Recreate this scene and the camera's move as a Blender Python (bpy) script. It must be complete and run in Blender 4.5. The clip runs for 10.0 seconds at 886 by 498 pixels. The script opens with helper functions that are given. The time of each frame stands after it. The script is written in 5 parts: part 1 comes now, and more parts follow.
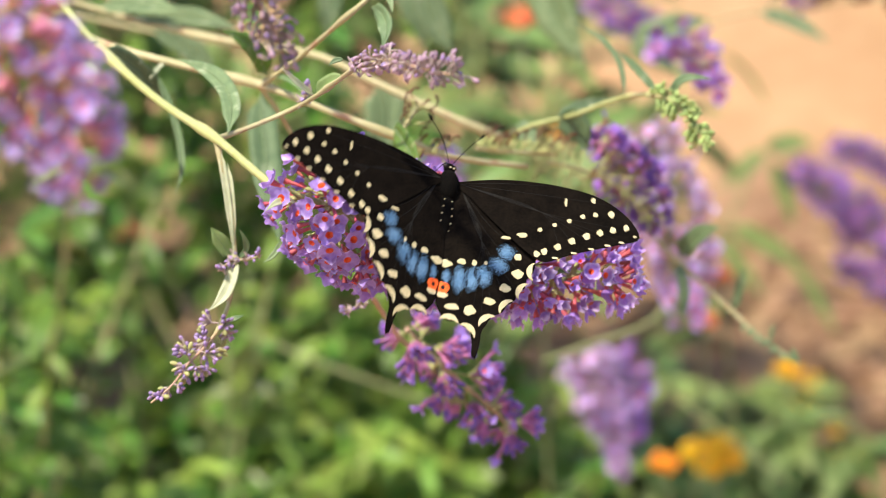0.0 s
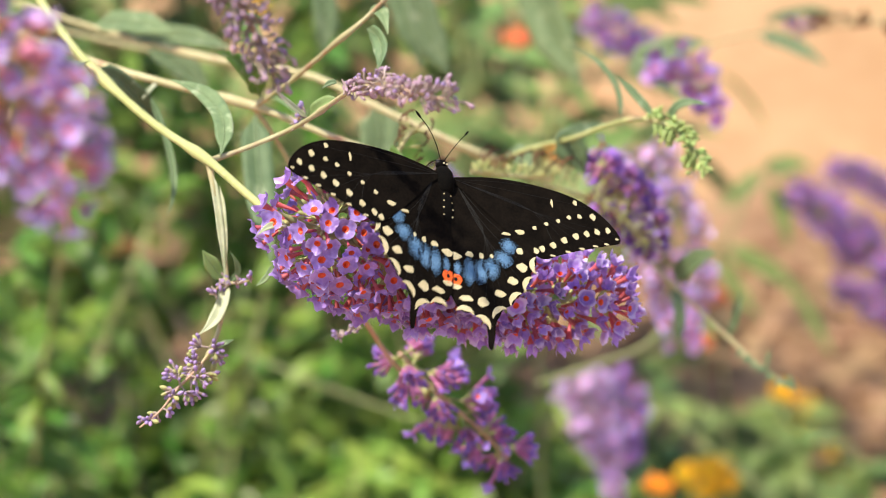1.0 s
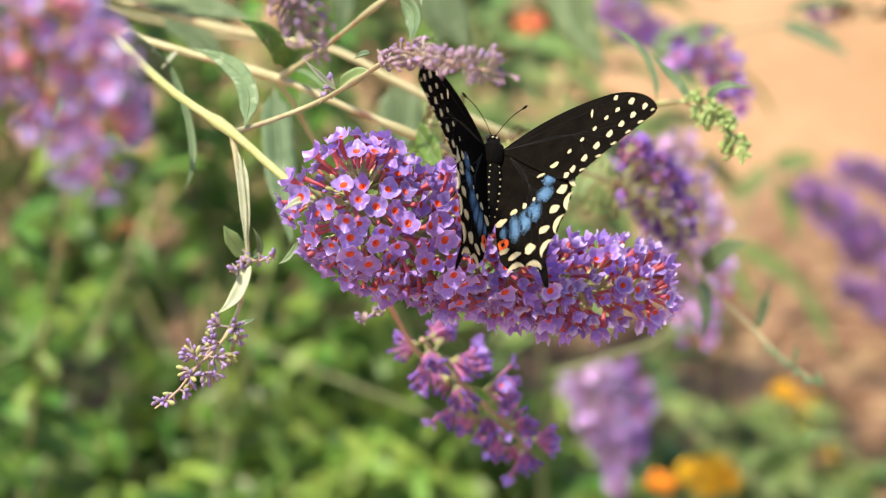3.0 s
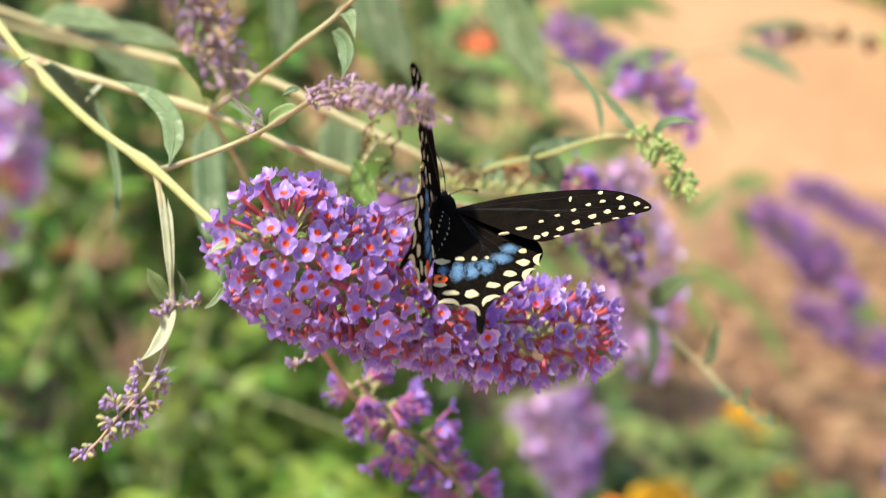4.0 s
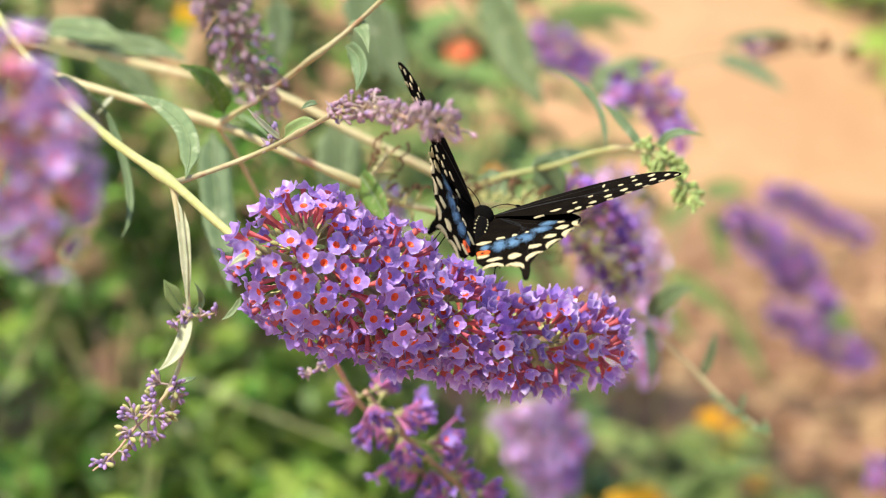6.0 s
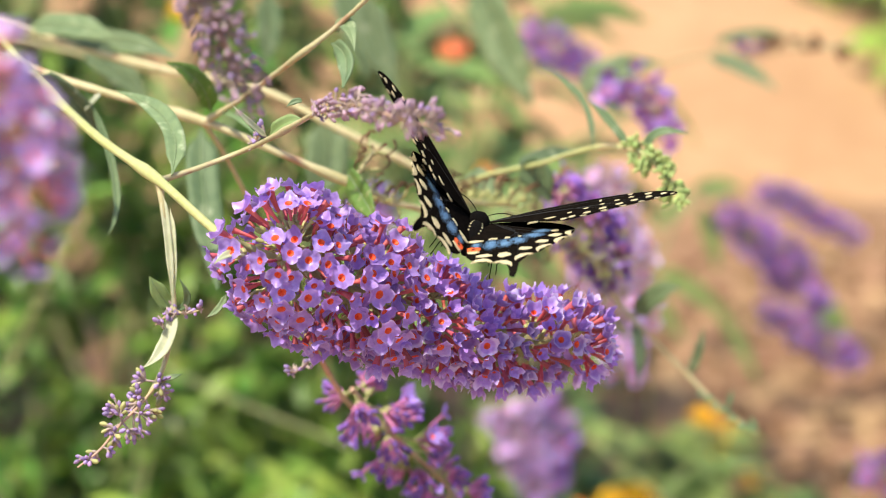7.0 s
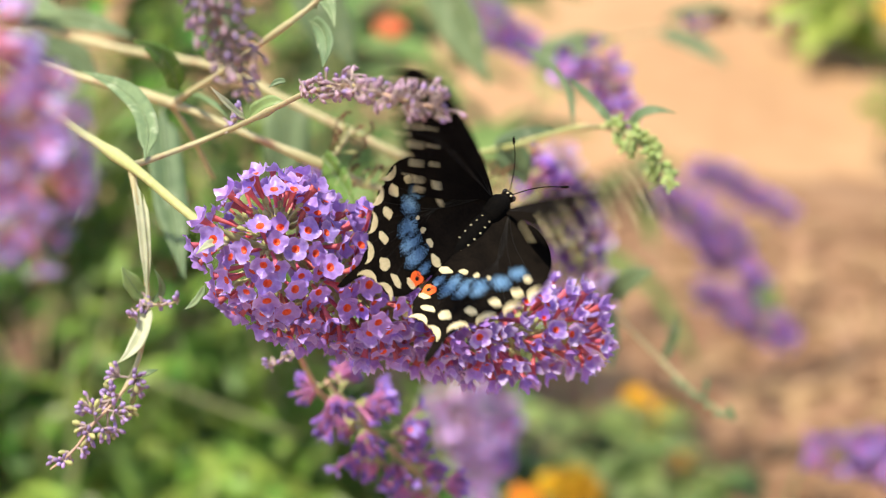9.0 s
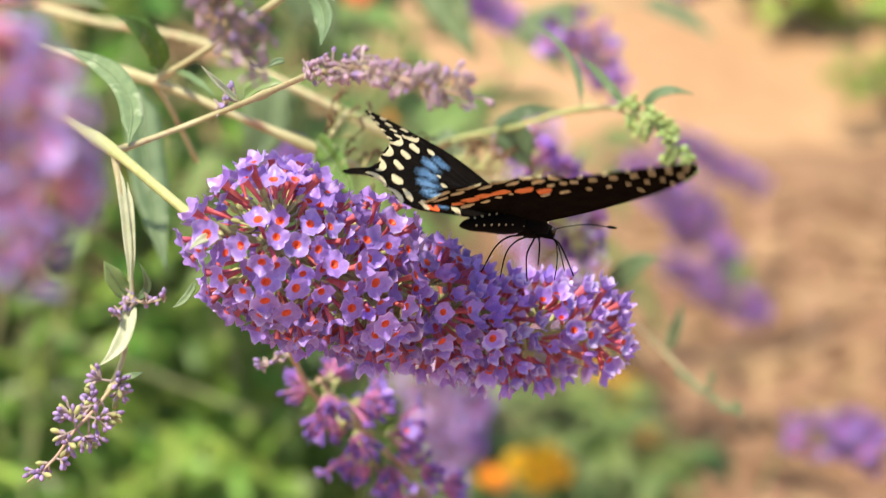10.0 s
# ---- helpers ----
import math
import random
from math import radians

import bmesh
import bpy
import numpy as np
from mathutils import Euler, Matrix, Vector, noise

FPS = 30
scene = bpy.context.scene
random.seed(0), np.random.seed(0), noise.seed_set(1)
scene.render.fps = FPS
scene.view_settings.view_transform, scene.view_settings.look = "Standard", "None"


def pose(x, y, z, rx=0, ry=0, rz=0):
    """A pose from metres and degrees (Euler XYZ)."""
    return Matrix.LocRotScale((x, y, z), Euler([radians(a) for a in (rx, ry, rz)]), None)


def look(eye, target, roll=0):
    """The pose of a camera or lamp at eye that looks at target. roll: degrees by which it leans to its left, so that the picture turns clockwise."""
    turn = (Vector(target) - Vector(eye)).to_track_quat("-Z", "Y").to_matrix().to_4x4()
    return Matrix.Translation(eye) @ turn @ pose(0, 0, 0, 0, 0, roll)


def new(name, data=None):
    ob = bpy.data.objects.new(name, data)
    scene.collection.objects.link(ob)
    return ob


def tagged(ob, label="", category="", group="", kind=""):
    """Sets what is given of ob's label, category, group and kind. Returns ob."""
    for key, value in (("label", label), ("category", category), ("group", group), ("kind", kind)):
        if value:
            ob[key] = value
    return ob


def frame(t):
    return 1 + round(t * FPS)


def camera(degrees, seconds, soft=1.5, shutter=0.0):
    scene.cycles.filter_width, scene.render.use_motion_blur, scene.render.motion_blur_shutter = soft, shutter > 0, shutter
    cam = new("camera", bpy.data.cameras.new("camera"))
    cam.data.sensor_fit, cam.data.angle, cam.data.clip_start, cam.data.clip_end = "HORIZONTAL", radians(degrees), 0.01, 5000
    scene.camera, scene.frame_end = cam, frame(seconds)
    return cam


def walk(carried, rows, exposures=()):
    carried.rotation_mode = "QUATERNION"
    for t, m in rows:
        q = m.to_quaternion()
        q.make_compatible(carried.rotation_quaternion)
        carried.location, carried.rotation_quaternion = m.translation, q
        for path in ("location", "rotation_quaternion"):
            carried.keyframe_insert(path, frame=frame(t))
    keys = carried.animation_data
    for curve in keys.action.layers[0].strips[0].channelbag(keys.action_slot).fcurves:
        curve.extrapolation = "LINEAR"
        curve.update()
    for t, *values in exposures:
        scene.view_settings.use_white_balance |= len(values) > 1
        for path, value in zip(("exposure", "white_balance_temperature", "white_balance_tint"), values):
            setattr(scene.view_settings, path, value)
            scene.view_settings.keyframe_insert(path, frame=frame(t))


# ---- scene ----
from functools import partial

cam = camera(20, 10.0, soft=1.0, shutter=0.9)
PATH = [
    (0.0, pose(0.0117, -0.6687, 1.2996, 64.632, 2.386, 0.349)),
    (0.5, pose(0.0129, -0.6630, 1.2981, 64.851, 2.514, 0.133)),
    (1.0, pose(0.0124, -0.6607, 1.2987, 65.002, 1.900, 0.491)),
    (1.5, pose(0.0122, -0.6507, 1.2919, 64.846, 1.524, 0.761)),
    (2.0, pose(0.0111, -0.6410, 1.2906, 64.997, 0.913, 0.902)),
    (3.3, pose(-0.0033, -0.6313, 1.2815, 64.810, 0.233, 0.637)),
    (3.5, pose(-0.0043, -0.6252, 1.2804, 64.945, -0.012, 0.374)),
    (4.0, pose(0.0058, -0.6057, 1.2792, 65.084, 0.071, -0.019)),
    (4.5, pose(0.0017, -0.5766, 1.2674, 64.998, 0.000, 0.002)),
    (5.0, pose(-0.0002, -0.5738, 1.2707, 64.863, -0.187, -0.460)),
    (5.5, pose(-0.0066, -0.6068, 1.2857, 65.135, -0.335, -0.617)),
    (5.7, pose(-0.0092, -0.6116, 1.2843, 65.194, -0.251, -0.843)),
    (7.0, pose(-0.0059, -0.6134, 1.2850, 65.126, -0.485, -0.893)),
    (7.5, pose(-0.0096, -0.6015, 1.2829, 65.014, -0.464, -1.315)),
    (8.0, pose(-0.0434, -0.6047, 1.2815, 65.236, -0.598, -3.817)),
    (8.5, pose(-0.0215, -0.6097, 1.2836, 64.963, -2.126, -1.592)),
    (9.0, pose(-0.0260, -0.5840, 1.2739, 64.645, -1.002, -3.011)),
    (9.5, pose(-0.0331, -0.5509, 1.2665, 64.157, -1.529, -3.606)),
    (10.0, pose(-0.0380, -0.5370, 1.2594, 63.838, -1.676, -4.049)),
]
walk(cam, PATH)

# ---------------------------------------------------------------- light
SUN_TO = Vector((-0.32, -0.20, 0.93)).normalized()
world = bpy.data.worlds.new("sky")
scene.world = world
world.use_nodes = True
wn = world.node_tree.nodes
sky = wn.new("ShaderNodeTexSky")
sky.sky_type, sky.sun_disc = "NISHITA", False
sky.sun_elevation = math.asin(SUN_TO.z)
sky.sun_rotation = math.atan2(SUN_TO.x, SUN_TO.y)
sky.air_density, sky.dust_density = 1.0, 2.0
wn["Background"].inputs["Strength"].default_value = 0.132
world.node_tree.links.new(sky.outputs[0], wn["Background"].inputs["Color"])
sun_data = bpy.data.lights.new("sun", "SUN")
sun_data.energy, sun_data.angle, sun_data.color = 4.1, radians(2.0), (1.0, 0.915, 0.74)
sun = new("sun", sun_data)
sun.matrix_world = look(SUN_TO * 20, (0, 0, 0))
scene.view_settings.exposure = 0.67


# ---------------------------------------------------------------- materials
def material(name, c1, c2, rough=0.6, scale=300.0, bump=0.15, through_light=0.0, vary=0.0, spec=0.4, stains=None, metallic=0.0, island=0.0):
    """Two-scale mottling between c1 and c2, fine relief, optional light passing through thin tissue."""
    m = bpy.data.materials.new(name)
    m.use_nodes = True
    nt = m.node_tree
    n, l = nt.nodes, nt.links
    b = n["Principled BSDF"]
    tc = n.new("ShaderNodeTexCoord")
    fine, broad = n.new("ShaderNodeTexNoise"), n.new("ShaderNodeTexNoise")
    fine.inputs["Scale"].default_value, fine.inputs["Detail"].default_value = scale, 5.0
    broad.inputs["Scale"].default_value, broad.inputs["Detail"].default_value = scale * 0.13, 3.0
    for t in (fine, broad):
        l.new(tc.outputs["Object"], t.inputs["Vector"])
    add = n.new("ShaderNodeMath")
    add.operation = "ADD"
    l.new(fine.outputs[0], add.inputs[0])
    l.new(broad.outputs[0], add.inputs[1])
    half = n.new("ShaderNodeMapRange")
    half.inputs["From Min"].default_value, half.inputs["From Max"].default_value = 0.72, 1.28
    l.new(add.outputs[0], half.inputs["Value"])
    mix = n.new("ShaderNodeMix")
    mix.data_type = "RGBA"
    mix.inputs["A"].default_value, mix.inputs["B"].default_value = (*c1, 1), (*c2, 1)
    l.new(half.outputs[0], mix.inputs["Factor"])
    col = mix.outputs["Result"]
    if stains:
        c3, at, s3 = stains
        sp = n.new("ShaderNodeTexNoise")
        sp.inputs["Scale"].default_value, sp.inputs["Detail"].default_value = s3, 6.0
        l.new(tc.outputs["Object"], sp.inputs["Vector"])
        mr = n.new("ShaderNodeMapRange")
        mr.inputs["From Min"].default_value, mr.inputs["From Max"].default_value = at, at + 0.08
        l.new(sp.outputs[0], mr.inputs["Value"])
        m3 = n.new("ShaderNodeMix")
        m3.data_type = "RGBA"
        m3.inputs["B"].default_value = (*c3, 1)
        l.new(mr.outputs[0], m3.inputs["Factor"])
        l.new(col, m3.inputs["A"])
        col = m3.outputs["Result"]
    if vary or island:
        if island:
            src = n.new("ShaderNodeNewGeometry").outputs["Random Per Island"]
        else:
            src = n.new("ShaderNodeObjectInfo").outputs["Random"]
        amount = vary or island
        hsv = n.new("ShaderNodeHueSaturation")
        vr, hr = n.new("ShaderNodeMapRange"), n.new("ShaderNodeMapRange")
        vr.inputs["To Min"].default_value, vr.inputs["To Max"].default_value = 1 - amount, 1 + amount
        hr.inputs["To Min"].default_value, hr.inputs["To Max"].default_value = 0.5 - amount * 0.06, 0.5 + amount * 0.06
        wrap = n.new("ShaderNodeMath")
        wrap.operation = "MULTIPLY"
        wrap.inputs[1].default_value = 7.31
        frac = n.new("ShaderNodeMath")
        frac.operation = "FRACT"
        l.new(src, vr.inputs["Value"])
        l.new(src, wrap.inputs[0])
        l.new(wrap.outputs[0], frac.inputs[0])
        l.new(frac.outputs[0], hr.inputs["Value"])
        l.new(vr.outputs[0], hsv.inputs["Value"])
        l.new(hr.outputs[0], hsv.inputs["Hue"])
        l.new(col, hsv.inputs["Color"])
        col = hsv.outputs[0]
    l.new(col, b.inputs["Base Color"])
    b.inputs["Roughness"].default_value = rough
    b.inputs["Specular IOR Level"].default_value = spec
    b.inputs["Metallic"].default_value = metallic
    bp = n.new("ShaderNodeBump")
    bp.inputs["Strength"].default_value, bp.inputs["Distance"].default_value = bump, 0.3 / scale
    l.new(fine.outputs[0], bp.inputs["Height"])
    l.new(bp.outputs[0], b.inputs["Normal"])
    if through_light:
        tr, ms = n.new("ShaderNodeBsdfTranslucent"), n.new("ShaderNodeMixShader")
        l.new(col, tr.inputs["Color"])
        ms.inputs[0].default_value = through_light
        l.new(b.outputs[0], ms.inputs[1])
        l.new(tr.outputs[0], ms.inputs[2])
        l.new(ms.outputs[0], n["Material Output"].inputs["Surface"])
    return m


M = {
    "petal": material("petal", (0.325, 0.19, 0.65), (0.50, 0.345, 0.81), 0.30, 700, 0.5, 0.32, vary=0.2),
    "petal_rest": material("petal_rest", (0.325, 0.19, 0.65), (0.50, 0.345, 0.81), 0.36, 700, 0.5, 0.32, island=0.3),
    "petal_cup": material("petal_cup", (0.31, 0.165, 0.59), (0.47, 0.30, 0.76), 0.30, 700, 0.5, 0.28, vary=0.25),
    "petal_near": material("petal_near", (0.40, 0.28, 0.66), (0.66, 0.52, 0.92), 0.4, 700, 0.4, 0.3, vary=0.45),
    "petal_far": material("petal_far", (0.24, 0.125, 0.45), (0.44, 0.28, 0.66), 0.5, 90, 0.2, 0.3, island=0.5),
    "petal_pale": material("petal_pale", (0.42, 0.28, 0.66), (0.76, 0.60, 0.90), 0.5, 60, 0.2, 0.3, island=0.5),
    "petal_dark": material("petal_dark", (0.155, 0.065, 0.34), (0.30, 0.15, 0.52), 0.55, 500, 0.25, 0.2, vary=0.3),
    "tube": material("tube", (0.58, 0.075, 0.095), (0.68, 0.22, 0.24), 0.5, 400, 0.15, 0.2, vary=0.3),
    "tube_far": material("tube_far", (0.40, 0.07, 0.18), (0.5, 0.2, 0.36), 0.5, 200, 0.15, 0.2, island=0.3),
    "tube_violet": material("tube_violet", (0.44, 0.13, 0.30), (0.54, 0.23, 0.45), 0.5, 400, 0.15, 0.2, vary=0.3),
    "tube_rosy": material("tube_rosy", (0.66, 0.20, 0.30), (0.76, 0.40, 0.48), 0.5, 400, 0.15, 0.25, vary=0.3),
    "bud_stalk": material("bud_stalk", (0.34, 0.25, 0.26), (0.44, 0.36, 0.30), 0.6, 400, 0.2, 0.1, vary=0.3),
    "throat": material("throat", (0.72, 0.045, 0.02), (0.86, 0.15, 0.03), 0.5, 900, 0.1, 0.1),
    "bud": material("bud", (0.31, 0.20, 0.45), (0.48, 0.36, 0.60), 0.55, 700, 0.3, 0.15, vary=0.3),
    "bud_pink": material("bud_pink", (0.40, 0.25, 0.36), (0.54, 0.39, 0.47), 0.6, 700, 0.3, 0.15, vary=0.3),
    "bud_green": material("bud_green", (0.31, 0.42, 0.12), (0.48, 0.57, 0.23), 0.6, 700, 0.3, 0.1, vary=0.25),
    "calyx": material("calyx", (0.34, 0.36, 0.13), (0.46, 0.42, 0.20), 0.65, 600, 0.3, 0.1, vary=0.25),
    "calyx_warm": material("calyx_warm", (0.50, 0.27, 0.13), (0.66, 0.45, 0.26), 0.6, 400, 0.2, 0.2, vary=0.3),
    "stalk_green": material("stalk_green", (0.20, 0.20, 0.07), (0.30, 0.25, 0.11), 0.65, 600, 0.3, 0.1, vary=0.25),
    "stem": material("stem", (0.36, 0.39, 0.14), (0.46, 0.47, 0.21), 0.5, 350, 0.3, stains=((0.45, 0.36, 0.2), 0.58, 90)),
    "stem_tan": material("stem_tan", (0.40, 0.36, 0.18), (0.50, 0.45, 0.26), 0.55, 350, 0.35, stains=((0.40, 0.24, 0.14), 0.58, 90)),
    "stem_pink": material("stem_pink", (0.42, 0.25, 0.17), (0.52, 0.36, 0.26), 0.55, 350, 0.3, stains=((0.42, 0.36, 0.18), 0.55, 80)),
    "stem_far": material("stem_far", (0.20, 0.24, 0.09), (0.32, 0.33, 0.15), 0.6, 120, 0.3),
    "leaf": material("leaf", (0.125, 0.195, 0.09), (0.20, 0.28, 0.135), 0.5, 260, 0.45, 0.22, vary=0.2, stains=((0.33, 0.40, 0.24), 0.60, 160)),
    "leaf_pale": material("leaf_pale", (0.52, 0.57, 0.36), (0.74, 0.75, 0.56), 0.6, 300, 0.4, 0.4, vary=0.15),
    "leaf_rib": material("leaf_rib", (0.20, 0.28, 0.14), (0.29, 0.37, 0.20), 0.5, 300, 0.3, 0.2),
    "leaf_spotted": material("leaf_spotted", (0.15, 0.28, 0.06), (0.24, 0.38, 0.10), 0.5, 300, 0.4, 0.5, stains=((0.36, 0.42, 0.18), 0.57, 420)),
    "leaf_fresh": material("leaf_fresh", (0.30, 0.42, 0.15), (0.43, 0.54, 0.25), 0.5, 260, 0.4, 0.5, vary=0.15, stains=((0.52, 0.58, 0.38), 0.60, 260)),
    "foliage": material("foliage", (0.095, 0.205, 0.026), (0.235, 0.385, 0.065), 0.34, 40, 0.3, 0.42, spec=0.45, island=0.55),
    "foliage_grey": material("foliage_grey", (0.145, 0.225, 0.065), (0.255, 0.35, 0.11), 0.45, 40, 0.3, 0.3, island=0.4),
    "foliage_bright": material("foliage_bright", (0.165, 0.30, 0.04), (0.32, 0.46, 0.09), 0.4, 40, 0.3, 0.35, island=0.4),
    "foliage_sunny": material("foliage_sunny", (0.36, 0.50, 0.08), (0.54, 0.66, 0.17), 0.4, 40, 0.3, 0.4, island=0.4),
    "withered": material("withered", (0.055, 0.024, 0.011), (0.15, 0.065, 0.03), 0.8, 600, 0.5, vary=0.4),
    "yellow": material("yellow", (0.95, 0.50, 0.01), (1.0, 0.66, 0.03), 0.5, 200, 0.3, 0.2, island=0.25),
    "orange": material("orange", (0.92, 0.24, 0.012), (0.96, 0.40, 0.02), 0.5, 200, 0.3, 0.2, island=0.25),
    "red": material("red", (0.76, 0.16, 0.06), (0.84, 0.30, 0.12), 0.5, 200, 0.3, 0.2, island=0.25),
    "path": material("path", (0.36, 0.20, 0.098), (0.455, 0.285, 0.152), 0.9, 22, 0.5, stains=((0.40, 0.21, 0.10), 0.60, 3.0)),
    "mulch": material("mulch", (0.17, 0.092, 0.047), (0.34, 0.195, 0.11), 0.95, 9, 0.8, stains=((0.38, 0.235, 0.13), 0.56, 5.0)),
    "chip": material("chip", (0.19, 0.10, 0.05), (0.36, 0.22, 0.12), 0.9, 60, 0.5, island=0.18),
    "wing": material("wing", (0.0042, 0.0036, 0.0032), (0.0105, 0.0082, 0.0064), 1.0, 1400, 0.35, spec=0.0),
    "vein": material("vein", (0.004, 0.0035, 0.003), (0.010, 0.008, 0.006), 0.6, 900, 0.2, spec=0.2),
    "cream": material("cream", (0.50, 0.42, 0.23), (0.66, 0.57, 0.36), 0.7, 2600, 0.4, spec=0.2),
    "eyespot": material("eyespot", (0.80, 0.07, 0.012), (0.92, 0.17, 0.03), 0.6, 2000, 0.3, spec=0.2),
    "ventral": material("ventral", (0.72, 0.16, 0.04), (0.80, 0.30, 0.10), 0.65, 2000, 0.3, spec=0.2),
    "body": material("body", (0.002, 0.002, 0.002), (0.006, 0.005, 0.004), 0.95, 1800, 1.0, spec=0.05),
    "eye": material("eye", (0.01, 0.008, 0.006), (0.03, 0.02, 0.015), 0.2, 800, 0.1),
}


def powder(name, c1, c2):
    """Blue scales dusted over black, thinning out towards a patch's rim."""
    m = material(name, c1, c2, 0.7, 2200, 0.4, spec=0.05)
    n, l = m.node_tree.nodes, m.node_tree.links
    tc, sub, dist = n.new("ShaderNodeTexCoord"), n.new("ShaderNodeVectorMath"), n.new("ShaderNodeVectorMath")
    sub.operation, dist.operation = "MULTIPLY_ADD", "LENGTH"
    sub.inputs[1].default_value, sub.inputs[2].default_value = (2, 2, 0), (-1, -1, 0)
    l.new(tc.outputs["Generated"], sub.inputs[0])
    l.new(sub.outputs[0], dist.inputs[0])
    grain = n.new("ShaderNodeTexNoise")
    grain.inputs["Scale"].default_value, grain.inputs["Detail"].default_value = 3500.0, 2.0
    l.new(tc.outputs["Object"], grain.inputs["Vector"])
    add, keep = n.new("ShaderNodeMath"), n.new("ShaderNodeMapRange")
    add.operation = "MULTIPLY_ADD"
    add.inputs[1].default_value = 0.42
    l.new(dist.outputs["Value"], add.inputs[0])
    l.new(grain.outputs[0], add.inputs[2])
    keep.inputs["From Min"].default_value, keep.inputs["From Max"].default_value = 0.66, 0.86
    l.new(add.outputs[0], keep.inputs["Value"])
    b = n["Principled BSDF"]
    old = b.inputs["Base Color"].links[0].from_socket
    mix = n.new("ShaderNodeMix")
    mix.data_type = "RGBA"
    mix.inputs["B"].default_value = (0.004, 0.004, 0.004, 1)
    l.new(keep.outputs[0], mix.inputs["Factor"])
    l.new(old, mix.inputs["A"])
    l.new(mix.outputs["Result"], b.inputs["Base Color"])
    return m


def rim(m, pale, reach):
    """Petal colour that pales towards the lobes' rims: lighter pigment plus painted-in sunlit edges."""
    n, l = m.node_tree.nodes, m.node_tree.links
    tc, flat, dist, mr, mix = (n.new("ShaderNode" + k) for k in ("TexCoord", "VectorMath", "VectorMath", "MapRange", "Mix"))
    flat.operation, dist.operation, mix.data_type = "MULTIPLY", "LENGTH", "RGBA"
    flat.inputs[1].default_value = (1, 1, 0)
    l.new(tc.outputs["Object"], flat.inputs[0])
    l.new(flat.outputs[0], dist.inputs[0])
    l.new(dist.outputs["Value"], mr.inputs["Value"])
    mr.inputs["From Min"].default_value, mr.inputs["From Max"].default_value, mr.inputs["To Max"].default_value = reach * 0.78, reach, 0.6
    mix.inputs["B"].default_value = (*pale, 1)
    for b in (n["Principled BSDF"].inputs["Base Color"], n["Translucent BSDF"].inputs["Color"]):
        old = b.links[0].from_socket
        if not mix.inputs["A"].is_linked:
            l.new(old, mix.inputs["A"])
        l.new(mix.outputs["Result"], b)
    l.new(mr.outputs[0], mix.inputs["Factor"])


rim(M["petal"], (0.74, 0.64, 0.97), 0.0038)
# stronger here: the white of sunlit cup edges is put into the colour
rim(M["petal_cup"], (0.80, 0.70, 0.97), 0.0026)
M["blue"] = powder("blue", (0.05, 0.115, 0.225), (0.15, 0.275, 0.44))


# ---------------------------------------------------------------- mesh helpers
def mesh(name, verts, faces, mats, ids=None, smooth=True):
    me = bpy.data.meshes.new(name)
    me.from_pydata([tuple(v) for v in verts], [], faces)
    for m in mats if isinstance(mats, (list, tuple)) else [mats]:
        me.materials.append(m)
    if ids:
        me.polygons.foreach_set("material_index", ids)
    if smooth:
        me.polygons.foreach_set("use_smooth", [True] * len(me.polygons))
    me.update()
    return me


def part(name, data, parent, label="", m=None):
    ob = new(name, data)
    ob.parent = parent
    if m is not None:
        ob.matrix_basis = m
    return tagged(ob, label)


def thing(name, at, label, category, group=""):
    ob = new(name)
    ob.location = at
    ob.empty_display_size = 0.01
    return tagged(ob, label, category, group)


class Geo:
    """Gathers vertices and faces of one mesh."""

    def __init__(self):
        self.v, self.f, self.i = [], [], []

    def add(self, verts, faces, mat=0):
        k = len(self.v)
        self.v += [Vector(p) for p in verts]
        self.f += [tuple(a + k for a in f) for f in faces]
        self.i += [mat] * len(faces)

    def mesh(self, name, mats, smooth=True):
        return mesh(name, self.v, self.f, mats, self.i, smooth)


def spline(points, n):
    """n points evenly spread on a smooth curve through the given ones."""
    p = [Vector(q) for q in points]
    p = [2 * p[0] - p[1], *p, 2 * p[-1] - p[-2]]
    dense = []
    for k in range(1, len(p) - 2):
        a, b, c, d = p[k - 1 : k + 3]
        for j in range(16):
            t = j / 16
            dense.append(0.5 * (2 * b + (c - a) * t + (2 * a - 5 * b + 4 * c - d) * t * t + (3 * b - a - 3 * c + d) * t**3))
    dense.append(p[-2])
    run = [0.0]
    for a, b in zip(dense, dense[1:]):
        run.append(run[-1] + (b - a).length)
    out, k = [], 0
    for j in range(n):
        s = run[-1] * j / (n - 1)
        while k < len(run) - 2 and run[k + 1] < s:
            k += 1
        f = (s - run[k]) / max(run[k + 1] - run[k], 1e-9)
        out.append(dense[k].lerp(dense[k + 1], min(max(f, 0), 1)))
    return out


def frames_along(pts):
    out, up = [], Vector((0.13, -0.5, 0.86))
    for k, p in enumerate(pts):
        t = (pts[min(k + 1, len(pts) - 1)] - pts[max(k - 1, 0)]).normalized()
        side = t.cross(up).normalized()
        up = side.cross(t).normalized()
        out.append((p, t, side, up))
    return out


